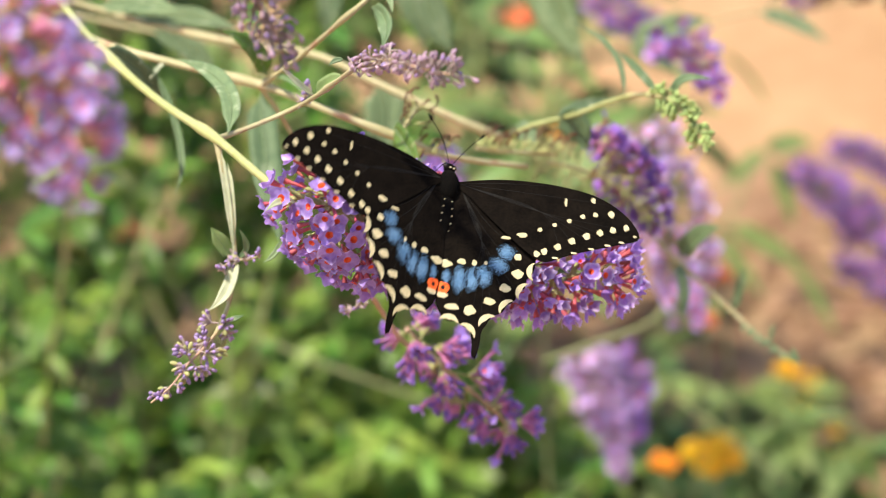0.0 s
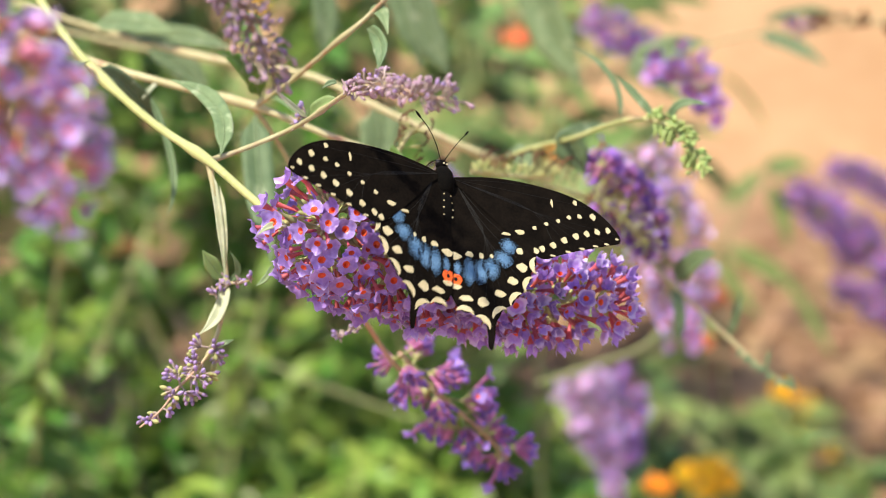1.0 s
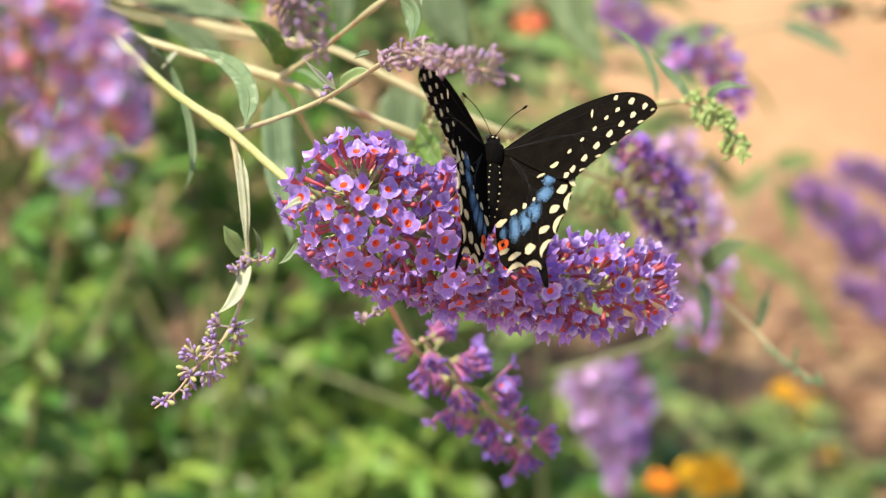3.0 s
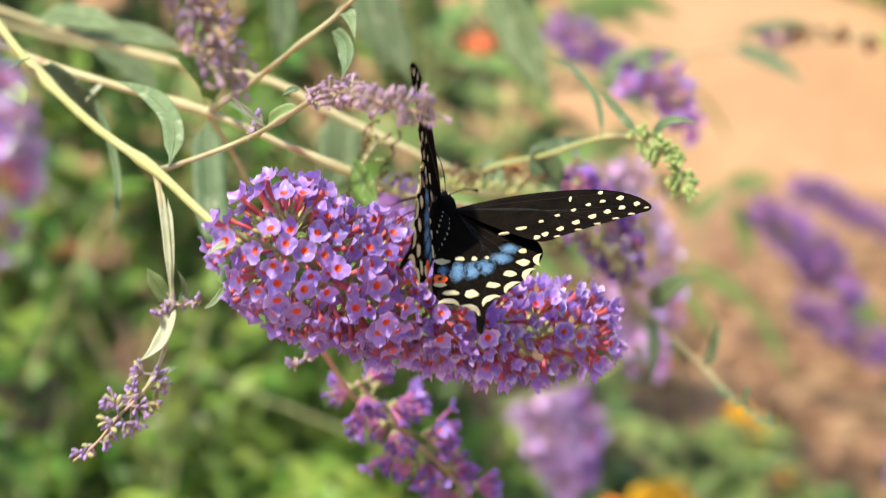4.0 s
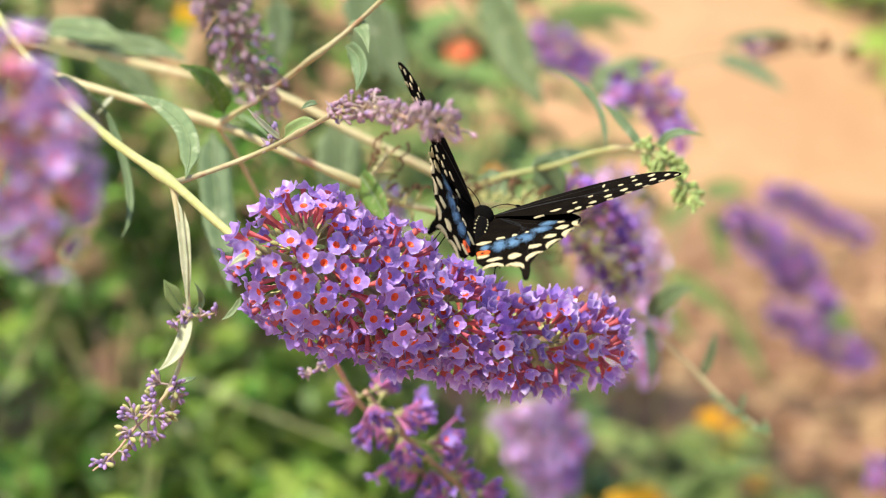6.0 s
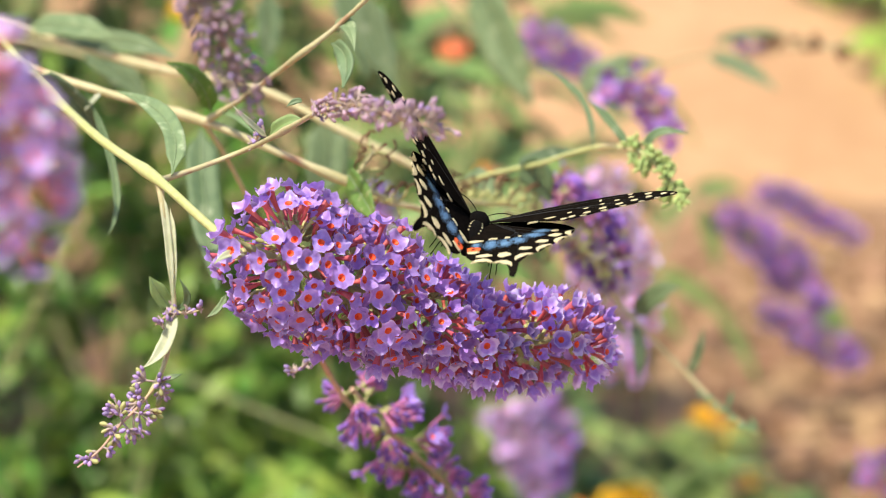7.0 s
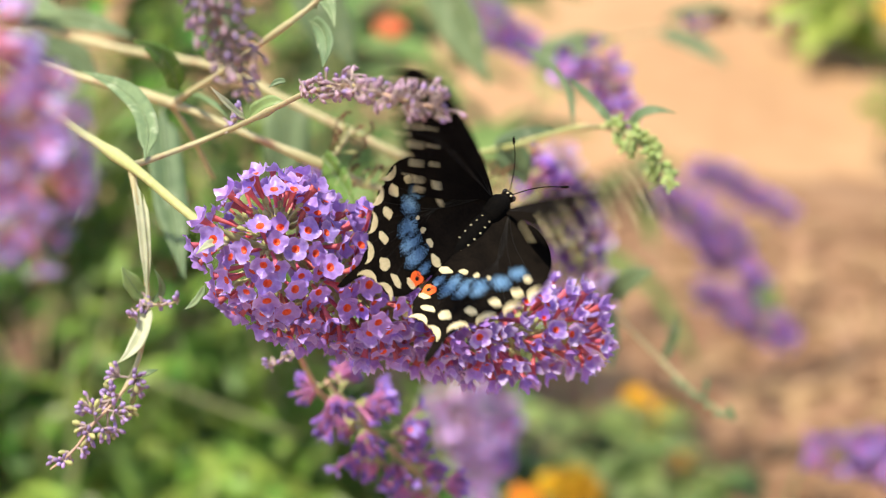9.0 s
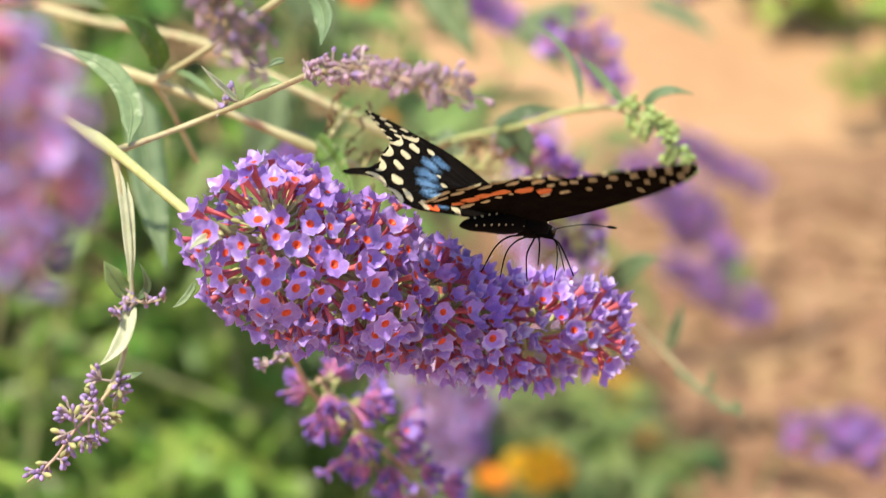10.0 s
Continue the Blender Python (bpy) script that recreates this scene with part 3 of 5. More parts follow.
leafy("flowering_shrub", "bright green shoots of a low shrub under the bloom",
      [(-0.06, 0.92, 0.34, 0.10), (-0.14, 0.88, 0.36, 0.09), (0.02, 0.98, 0.30, 0.09), (-0.22, 0.85, 0.36, 0.09)], 1100, 0.034, "foliage_bright", 0.42)
leafy("low_plant", "pale yellow-green low plants beside the sandy path", [(0.71, 2.75, 0.03, 0.12), (0.70, 3.1, 0.04, 0.16), (0.84, 2.5, 0.02, 0.1)], 170, 0.075, "foliage_sunny", 0.4, category="plant")
leafy("low_plant", "dull green low plants at the edge of the mulch",
      [(0.10, 1.30, 0.10, 0.16), (0.26, 1.36, 0.06, 0.14), (0.22, 1.2, 0.06, 0.10)], 620, 0.055, "foliage_grey", 0.34, category="plant")
leafy("green_shrub", "bright green leafy shrub growing beside the sandy path", [(0.95, 2.50, 0.04, 0.14), (0.97, 2.86, 0.05, 0.18), (1.15, 2.65, 0.08, 0.2), (1.18, 3.05, 0.08, 0.22)], 1100, 0.055, "foliage_bright", 0.5)


def lantana(at, r, mat, label, loose=1.0):
    """A rounded head of tiny flowers on a stalk rising from the bed."""
    at = Vector(at)
    foot = Vector((at.x + random.uniform(-0.04, 0.04), at.y + random.uniform(-0.02, 0.06), 0.0))
    root = thing("lantana", foot, label, "flower", "lantana heads over the bed")
    g = Geo()
    tube(g, [(0, 0, 0), (at - foot) * 0.55 + Vector((0.01, 0, 0)), at - foot], (0.0022, 0.0014), 8, 6)
    part("stalk", g.mesh("stalk", M["stem_far"]), root)
    g = Geo()
    for _ in range(90 if loose < 1.3 else 44):
        d = Vector((random.gauss(0, 1), random.gauss(0, 1), abs(random.gauss(0, 0.8)) - 0.25)).normalized()
        q = at - foot + Vector((d.x * loose, d.y * loose, d.z * 0.75)) * r * random.uniform(0.45, 1.0)
        knob(g, q, d, r * random.uniform(0.17, 0.30), r * 0.3, seg=6, rings=3)
    tagged(part("head", g.mesh("head", M[mat]), root), kind="stuff")
    for k in range(4):
        g = Geo()
        w = random.uniform(0, 6.28)
        p = (at - foot) * random.uniform(0.25, 0.6)
        blade(g, p, p + Vector((math.cos(w), math.sin(w), 0.4)) * 0.02, p + Vector((math.cos(w), math.sin(w), 0)) * 0.045, 0.02, n=6)
        part("leaf", g.mesh("leaf", M["foliage"]), root)
    return root


GOLD, AMBER, SCARLET = "golden yellow lantana head on a green stalk", "orange lantana head on a green stalk", "red-orange lantana head on a green stalk"
lantana((0.1681, 1.0099, 0.3204), 0.0200, "yellow", GOLD)
lantana((0.1220, 0.8811, 0.3907), 0.0095, "orange", AMBER)
lantana((0.0711, 1.2422, 0.2093), 0.010, "yellow", GOLD)
lantana((-0.0529, 1.1400, 0.2268), 0.008, "yellow", GOLD)
lantana((0.0381, 1.2598, 0.2470), 0.007, "yellow", GOLD)
lantana((0.2781, 1.4402, 0.1607), 0.010, "yellow", GOLD)
lantana((0.2978, 1.4537, 0.1423), 0.0075, "yellow", GOLD, 2.0)
lantana((0.3076, 1.4217, 0.1209), 0.007, "orange", AMBER, 2.0)
lantana((0.3287, 1.4605, 0.0858), 0.008, "yellow", GOLD, 2.0)
lantana((0.3220, 1.3599, 0.1067), 0.008, "orange", AMBER, 1.8)
lantana((0.2887, 1.4255, 0.1292), 0.008, "yellow", GOLD, 2.4)
lantana((0.1840, 1.1196, 0.4196), 0.008, "red", SCARLET)
lantana((0.1716, 1.1056, 0.3895), 0.0075, "red", SCARLET)
lantana((0.0294, 0.9253, 0.7127), 0.009, "red", SCARLET)
lantana((0.0537, 0.9850, 0.6042), 0.0035, "orange", AMBER)
lantana((0.7163, 2.3434, 0.2046), 0.020, "yellow", GOLD)
lantana((-0.2842, 1.1413, 0.4661), 0.007, "red", SCARLET, 1.6)
lantana((-0.1736, 1.2202, 0.6353), 0.008, "yellow", GOLD)

# ---------------------------------------------------------------- flower kinds
random.seed(21)
FRESH = floret_kinds(M["petal"], M["tube"], M["throat"], (1.0, 0.95, 0.8, 0.9, 0.7, 1.0, 0.85, 0.75, 0.92, 0.6), 1.0, 0.0082)
CUPPED = floret_kinds(M["petal_cup"], M["tube"], M["throat"], (0.12, 0.4, 0.25, 0.3, 0.45, 0.6, 0.2, 0.35), 1.06, 0.0078)
REST = floret_kinds(M["petal_rest"], M["tube"], M["throat"], (0.9, 0.6, 0.75, 1.0, 0.5, 0.3), 1.0, 0.0080)
PALE = floret_kinds(M["petal_pale"], M["tube_far"], M["throat"], (1.0, 0.8, 0.6), 1.05)
FAR = floret_kinds(M["petal_far"], M["tube_far"], M["throat"], (1.0, 0.8, 0.6), 1.3)
VIOLET = floret_kinds(M["petal"], M["tube_violet"], M["throat"], (0.6, 0.45, 0.75), 0.8, 0.0085)
NEAR_L = floret_kinds(M["petal_near"], M["tube_rosy"], M["throat"], (0.9, 0.5, 0.3, 0.7, 0.4), 0.95, 0.0070)
NEAR_L += floret_kinds(M["petal_near"], M["tube"], M["throat"], (0.3, 0.2, 0.5, 0.8), 0.95, 0.0075)
NEAR_BUDS = bud_kinds(M["tube_rosy"], M["calyx_warm"], (0.006,), 1.9)
DARK = floret_kinds(M["petal_dark"], M["tube_violet"], M["petal_dark"], (0.5, 0.3, 0.7), 0.9)
BUDS = bud_kinds(M["bud"], M["bud_stalk"], (0.0016, 0.0022, 0.0028), 0.68)
BUDS_LONG = bud_kinds(M["petal_dark"], M["tube_violet"], (0.0066, 0.0080, 0.0090), 0.95)
BUDS_PINK = bud_kinds(M["bud_pink"], M["bud_stalk"], (0.0022, 0.0028, 0.0035), 0.60) + bud_kinds(M["bud"], M["bud_stalk"], (0.0022,), 0.62)
BUDS_CALYX = bud_kinds(M["calyx"], M["bud_stalk"], (0.0016, 0.0024), 0.75)[:2]
BUDS_SPENT = bud_kinds(M["withered"], M["withered"], (0.005,), 2.6)
BUDS_GREEN = bud_kinds(M["bud_green"], M["bud_green"], (0.0014, 0.0024, 0.003), 0.82)

# ---------------------------------------------------------------- the branch that carries the bloom
branch = thing("butterfly_bush_branch", (-0.1113, 0.0613, 1.0274), "arching yellow-green butterfly bush branch forking into flower stalks", "branch")
ORIGIN = Vector(branch.location)


def off(*pts):
    return [Vector(p) - ORIGIN for p in pts]


bstem, bleaf = partial(stem, branch), partial(leaf, branch)
bstem(off((-0.1370, 0.0991, 1.0470), (-0.1232, 0.0772, 1.0355), (-0.1113, 0.0613, 1.0274), (-0.0903, 0.0318, 1.0209), (-0.0696, 0.0015, 1.0198), (-0.0576, -0.0216, 1.0200), (-0.0451, -0.0439, 1.0195)), (0.0014, 0.0011), knots=(0.33, 0.67), n=30)
bstem(off((-0.62, 0.32, 0.0), (-0.60, 0.26, 0.5), (-0.45, 0.18, 0.96), (-0.24, 0.12, 1.16), (-0.1370, 0.0991, 1.0470)), (0.004, 0.0014), n=26)
bstem(off((-0.0696, 0.0015, 1.0198), (-0.0604, 0.0093, 1.0199), (-0.0475, 0.0114, 1.0244), (-0.0373, -0.0099, 1.0378), (-0.0250, -0.0473, 1.0594)), 0.00068, "stem_tan", knots=(0.0, 0.62))
bstem(off((-0.0696, 0.0015, 1.0198), (-0.0681, -0.0036, 1.0112), (-0.0667, -0.0056, 0.9997), (-0.0662, -0.0083, 0.9868), (-0.0678, -0.0197, 0.9767), (-0.0715, -0.0268, 0.9709)), (0.0008, 0.0006), "stem_tan", knots=(0.0, 0.62))
bstem(off((-0.0309, -0.0007, 0.9749), (-0.0279, 0.0318, 0.9498), (-0.0217, 0.0579, 0.9230), (-0.0138, 0.0644, 0.9133)), 0.0008, "stem_pink")
bleaf(*off((-0.0689, -0.0005, 1.0179), (-0.0664, -0.0078, 1.0069), (-0.0660, -0.0116, 0.9892)), 0.0021, "leaf_pale", fold=0.3)
bleaf(*off((-0.0666, -0.0024, 1.0138), (-0.0645, -0.0096, 1.0031), (-0.0665, -0.0106, 0.9867)), 0.0016, "leaf_pale", fold=0.3)
bleaf(*off((-0.0663, -0.0083, 0.9868), (-0.0657, -0.0203, 0.9802), (-0.0729, -0.0266, 0.9785)), 0.0036, "leaf_pale", fold=0.5)
bleaf(*off((-0.0668, -0.0084, 0.9867), (-0.0698, -0.0094, 0.9916), (-0.0722, -0.0086, 0.9964)), 0.0044, "leaf_fresh", face=(0.3, -0.85, 0.42))
bleaf(*off((-0.0659, -0.0085, 0.9864), (-0.0593, -0.0134, 0.9901), (-0.0639, -0.0122, 0.9975)), 0.0019)
bleaf(*off((-0.0685, -0.0236, 0.9732), (-0.0661, -0.0260, 0.9750), (-0.0628, -0.0273, 0.9770)), 0.0016)
bleaf(*off((-0.0664, 0.0030, 1.0207), (-0.0619, 0.0233, 1.0309), (-0.0855, 0.0508, 1.0261)), 0.0056)
bleaf(*off((-0.0438, -0.0440, 1.0192), (-0.0472, -0.0495, 1.0239), (-0.0511, -0.0558, 1.0224)), 0.0021, "leaf_pale")
bleaf(*off((-0.0508, -0.0229, 0.9983), (-0.0522, -0.0248, 0.9942), (-0.0559, -0.0254, 0.9928)), 0.0017)
bleaf(*off((-0.1133, 0.0617, 1.0281), (-0.1128, 0.0394, 1.0372), (-0.1165, 0.0276, 1.0355)), 0.007)
bleaf(*off((-0.1139, 0.0363, 1.0305), (-0.1075, 0.0170, 1.0365), (-0.1036, 0.0059, 1.0363)), 0.006, "foliage_bright")
bleaf(*off((-0.1092, 0.0619, 1.0264), (-0.1006, 0.0744, 1.0175), (-0.0926, 0.0767, 0.9988)), 0.0058)

bleaf(*off((-0.0398, 0.0000, 1.0335), (-0.0352, -0.0040, 1.0405), (-0.0305, -0.0060, 1.0400)), 0.0034, "leaf_fresh", fold=0.5)
bleaf(*off((-0.0405, 0.0000, 1.0330), (-0.0440, -0.0030, 1.0370), (-0.0490, -0.0040, 1.0435)), 0.0016, "leaf_pale", fold=0.5)
rear = thing("butterfly_bush_branch", (-0.0631, 0.0750, 1.0071), "slender tan-green butterfly bush branch with drooping leaves", "branch")
ORIGIN = Vector(rear.location)
rstem, rleaf = partial(stem, rear), partial(leaf, rear)
rstem(off((-0.1449, 0.1282, 1.0147), (-0.1149, 0.0955, 1.0154), (-0.0910, 0.0831, 1.0125), (-0.0631, 0.0750, 1.0071), (-0.0459, 0.0674, 1.0026), (-0.0209, 0.0629, 0.9930), (-0.0022, 0.0735, 0.9803), (0.0209, 0.0949, 0.9669)), (0.0014, 0.0009), "stem_tan", n=30, knots=(0.46, 0.7))
rstem(off((-0.58, 0.42, 0.0), (-0.56, 0.38, 0.5), (-0.44, 0.3, 0.92), (-0.26, 0.2, 1.08), (-0.1449, 0.1282, 1.0147)), (0.004, 0.0014), "stem_tan", n=26)
rstem(off((-0.0631, 0.0750, 1.0071), (-0.0498, 0.0644, 1.0197), (-0.0328, 0.0412, 1.0410), (-0.0238, 0.0394, 1.0489), (-0.0103, 0.0303, 1.0650)), (0.00085, 0.00062), "stem_tan", knots=(0.0, 0.62))
rstem(off((-0.0631, 0.0746, 1.0063), (-0.0587, 0.0782, 0.9973), (-0.0525, 0.0890, 0.9779)), 0.0007, "stem_tan")
rleaf(*off((-0.0979, 0.0787, 1.0150), (-0.0834, 0.0611, 0.9891), (-0.0896, 0.0473, 0.9831)), 0.0022, fold=0.7)
rleaf(*off((-0.0942, 0.0833, 1.0130), (-0.0959, 0.0777, 1.0129), (-0.0978, 0.0717, 1.0118)), 0.0015, "leaf_pale")
rleaf(*off((-0.0612, 0.0762, 1.0097), (-0.0614, 0.0666, 1.0246), (-0.0724, 0.0637, 1.0301)), 0.0062, "leaf_spotted")
rleaf(*off((-0.0596, 0.0762, 1.0097), (-0.0529, 0.0624, 1.0155), (-0.0465, 0.0501, 1.0128)), 0.0016)
rleaf(*off((-0.0700, 0.1437, 0.9769), (-0.0687, 0.1162, 0.9651), (-0.0610, 0.0766, 0.9513)), 0.0105, "leaf", face=(0.15, -0.8, 0.6))
rleaf(*off((-0.0246, 0.0396, 1.0447), (-0.0178, 0.0319, 1.0447), (-0.0212, 0.0231, 1.0378)), 0.0050, face=(-0.3, -0.9, 0.2))
rleaf(*off((-0.0239, 0.0408, 1.0473), (-0.0192, 0.0371, 1.0559), (-0.0179, 0.0275, 1.0471)), 0.0040)
rleaf(*off((-0.0209, 0.0639, 0.9951), (-0.0173, 0.0484, 0.9972), (-0.0119, 0.0350, 0.9923)), 0.0078, "leaf_spotted", face=(-0.2, -1, 0.2), label="mottled leaf with pale insect marks")
rleaf(*off((-0.0303, -0.0204, 1.0510), (-0.0317, -0.0199, 1.0520), (-0.0344, -0.0209, 1.0498)), 0.0015)

# thick pale stem farther back
back_stem = thing("butterfly_bush_branch", (-0.0309, 0.1541, 0.9756), "thick pale straw-coloured stem behind the bloom", "branch")
ORIGIN = Vector(back_stem.location)
kstem, kleaf = partial(stem, back_stem), partial(leaf, back_stem)
kstem(off((-0.1764, 0.2752, 0.9749), (-0.1261, 0.2310, 0.9748), (-0.0871, 0.1894, 0.9802), (-0.0527, 0.1679, 0.9816), (-0.0309, 0.1541, 0.9756), (-0.0131, 0.1485, 0.9683), (0.0027, 0.1470, 0.9604), (0.0153, 0.1537, 0.9511)), (0.0009, 0.0014), "stem_tan", n=26, knots=(0.45, 0.98))
kstem(off((-0.52, 0.5, 0.0), (-0.52, 0.48, 0.5), (-0.42, 0.42, 0.9), (-0.28, 0.36, 1.04), (-0.1764, 0.2752, 0.9749)), (0.004, 0.0012), n=26)
kleaf(*off((-0.0354, 0.2563, 0.9343), (-0.0273, 0.2505, 0.9219), (-0.0404, 0.2428, 0.9055)), 0.0165, face=(0.1, -1, 0.15))
kleaf(*off((-0.0188, 0.3426, 0.9540), (-0.0166, 0.3335, 0.9343), (-0.0057, 0.3266, 0.9195)), 0.0135, face=(0.1, -1, 0.15))
kleaf(*off((-0.0306, 0.3731, 0.9483), (-0.0194, 0.3655, 0.9320), (-0.0194, 0.3561, 0.9118)), 0.016, face=(0.3, -1, 0.15))
kleaf(*off((0.0289, 0.4208, 0.9323), (0.0360, 0.4109, 0.9109), (0.0524, 0.3979, 0.8832)), 0.019, face=(-0.3, -1, 0.15))
kleaf(*off((-0.0608, 0.3712, 0.9442), (-0.0575, 0.3655, 0.9320), (-0.0619, 0.3584, 0.9168)), 0.011, face=(0.3, -1, 0.15))
kleaf(*off((-0.1261, 0.2310, 0.9748), (-0.1025, 0.2133, 0.9842), (-0.0826, 0.2003, 0.9801)), 0.008)
kleaf(*off((-0.1377, 0.2330, 0.9792), (-0.1175, 0.2153, 0.9885), (-0.1040, 0.2031, 0.9859)), 0.009)
kleaf(*off((0.0170, 0.1559, 0.9556), (0.0222, 0.1466, 0.9596), (0.0247, 0.1387, 0.9544)), 0.007)
kleaf(*off((-0.1240, 0.2675, 0.9584), (-0.1079, 0.2641, 0.9511), (-0.0989, 0.2590, 0.9402)), 0.010)

# green bud spray on its arching stalk
arc = thing("butterfly_bush_branch", (0.0539, 0.1042, 0.9869), "thin arching green stalk ending in unopened green buds", "branch")
ORIGIN = Vector(arc.location)
astem, aleaf = partial(stem, arc), partial(leaf, arc)
astem(off((0.0116, 0.1440, 0.9539), (0.0218, 0.1327, 0.9651), (0.0384, 0.1205, 0.9744), (0.0479, 0.1127, 0.9813), (0.0556, 0.1042, 0.9869), (0.0622, 0.0859, 0.9949)), (0.0008, 0.0007), n=22, knots=(0.78,))
aleaf(*off((0.0539, 0.1041, 0.9866), (0.0560, 0.1165, 1.0013), (0.0369, 0.1244, 1.0065)), 0.0019, fold=0.5)
aleaf(*off((0.0631, 0.0861, 0.9954), (0.0591, 0.0905, 1.0001), (0.0512, 0.0967, 1.0062)), 0.0026, fold=0.6, label="narrow green leaf with a pale edge")
aleaf(*off((0.0681, 0.0806, 0.9955), (0.0687, 0.0816, 1.0045), (0.0807, 0.0782, 1.0021)), 0.0028)
aleaf(*off((0.0330, 0.1225, 0.9739), (0.0386, 0.1244, 0.9709), (0.0425, 0.1226, 0.9601)), 0.0100, face=(0.2, -1, 0.2))
aleaf(*off((0.0318, 0.1247, 0.9717), (0.0416, 0.1504, 0.9676), (0.0555, 0.1592, 0.9628)), 0.004)
panicle("spray of tight pale green buds at a stalk's tip", [(0.0607, 0.0877, 0.9941), (0.0673, 0.0804, 0.9950), (0.0732, 0.0730, 0.9909), (0.0795, 0.0644, 0.9843)], (0.0020, 0.0042, 0.0048, 0.0038, 0.002), 88, BUDS_GREEN,
        clump=8, spread=0.0019, bumpy=0.4, reach=0.0024, stalk="bud_green", rachis="stem", r_rachis=0.0009, droop=0.15, name="bud_spray", piece="bud", category="flower bud", group="bud sprays", loose=0.6)

# low shoot with leaves in pairs
shoot = thing("butterfly_bush_branch", (0.0777, 0.1873, 0.8859), "green butterfly bush shoot with paired leaves over the path", "branch")
ORIGIN = Vector(shoot.location)
sstem, sleaf = partial(stem, shoot), partial(leaf, shoot)
sstem(off((0.0503, 0.1947, 0.9205), (0.0660, 0.1911, 0.8986), (0.0777, 0.1873, 0.8859), (0.0978, 0.1863, 0.8648), (0.1070, 0.1787, 0.8579), (0.1218, 0.1675, 0.8505)), (0.0009, 0.0005), "stem_tan", n=24, knots=(0.42, 0.68))
sleaf(*off((0.0786, 0.1877, 0.8866), (0.0836, 0.1846, 0.8990), (0.0932, 0.1807, 0.9024)), 0.0074)
sleaf(*off((0.0781, 0.1869, 0.8851), (0.0800, 0.1779, 0.8800), (0.0783, 0.1704, 0.8685)), 0.0052, face=(0.5, -0.9, 0.2))
sleaf(*off((0.0989, 0.1863, 0.8648), (0.1012, 0.1852, 0.8719), (0.1033, 0.1879, 0.8824)), 0.0034)
for k in range(12):
    s = k / 11
    a, b = Vector((0.1031, 0.1803, 0.8614)), Vector((0.1218, 0.1675, 0.8505))
    c = a.lerp(b, s) - ORIGIN
    w = random.uniform(0, 6.28)
    d = Vector((math.cos(w), math.sin(w) * 0.6, math.sin(w) + 0.5)) * 0.0045
    sleaf(c, c + d * 0.6 + Vector((0, 0, 0.001)), c + d, 0.0017)

# ---------------------------------------------------------------- flower spikes in focus
thyrse("large lilac flower spike with orange-eyed florets, in full bloom",
       [(-0.0482, -0.0406, 1.0217), (-0.0403, -0.0377, 1.0186), (-0.0312, -0.0342, 1.0119), (-0.0207, -0.0308, 1.0049), (-0.0085, -0.0263, 0.9980), (0.0039, -0.0221, 0.9905), (0.0180, -0.0177, 0.9833), (0.0323, -0.0141, 0.9792), (0.0460, -0.0085, 0.9770)],
       (0.0150, 0.0172, 0.0190, 0.0192, 0.0178, 0.0158, 0.0142, 0.0132, 0.0128, 0.0105), 12, 5, 13, FRESH, 0.0082, late=CUPPED, rest=REST, stalk="calyx", seed=4, cone=57, node=0.32, lean=0.12, gap=0.0038, rugged=0.2, scale=(0.80, 1.02), rachis="stem",
       start=0.13, crown=(((-0.0322, -0.0425, 1.0222), (-0.12, 0.50, 1.0), 0.0142, 30), ((-0.0345, -0.0445, 1.0185), (-0.15, -0.95, 0.3), 0.0082, 6), ((-0.0440, -0.0430, 1.0195), (-1.0, -0.3, 0.1), 0.0085, 6), ((-0.0365, -0.0430, 1.0125), (-0.6, -0.8, -0.2), 0.0100, 10),
                          ((-0.0370, -0.0300, 1.0150), (-0.6, 0.8, 0.2), 0.0120, 11)))
thyrse("small half-open violet flower spike with long pink tubes",
       [(-0.0200, 0.0568, 0.9277), (-0.0138, 0.0651, 0.9148), (-0.0048, 0.0700, 0.9017), (0.0044, 0.0752, 0.8891), (0.0147, 0.0792, 0.8740)], (0.0105, 0.0140, 0.0150, 0.0140, 0.0125, 0.009), 7, 3, 14,
       BUDS_LONG + BUDS_LONG + VIOLET[:1], 0.0080, cone=42, node=0.30, lean=0.35, gap=0.0012, rugged=0.22, r_rachis=0.0009, stalk_r=0.0003, seed=3)
thyrse("nodding spray of small violet buds on a pinkish stalk",
       [(-0.0687, -0.0234, 0.9735), (-0.0715, -0.0268, 0.9709), (-0.0753, -0.0324, 0.9684), (-0.0796, -0.0397, 0.9669), (-0.0836, -0.0475, 0.9643), (-0.0882, -0.0526, 0.9630)], (0.0056, 0.0070, 0.0062, 0.0040, 0.0044, 0.0028), 7, 3, 8, BUDS + BUDS_CALYX,
       0.0022, cone=56, node=0.45, lean=0.3, gap=0.0011, drop=0.25, rugged=0.3, r_rachis=0.0005, stalk="bud_stalk", stalk_r=0.00022, name="bud_spray", piece="bud", category="flower bud", group="bud sprays", seed=5)
panicle("tuft of violet buds at a leaf joint", [(-0.0664, -0.0084, 0.9867), (-0.0680, -0.0129, 0.9865), (-0.0704, -0.0174, 0.9863)], (0.0008, 0.0024, 0.002), 10, BUDS, reach=0.0035, r_rachis=0.0004,
        stalk="bud_stalk", stalk_r=0.00024, clump=3, name="bud_spray", piece="bud", category="flower bud", group="bud sprays", loose=0.5)
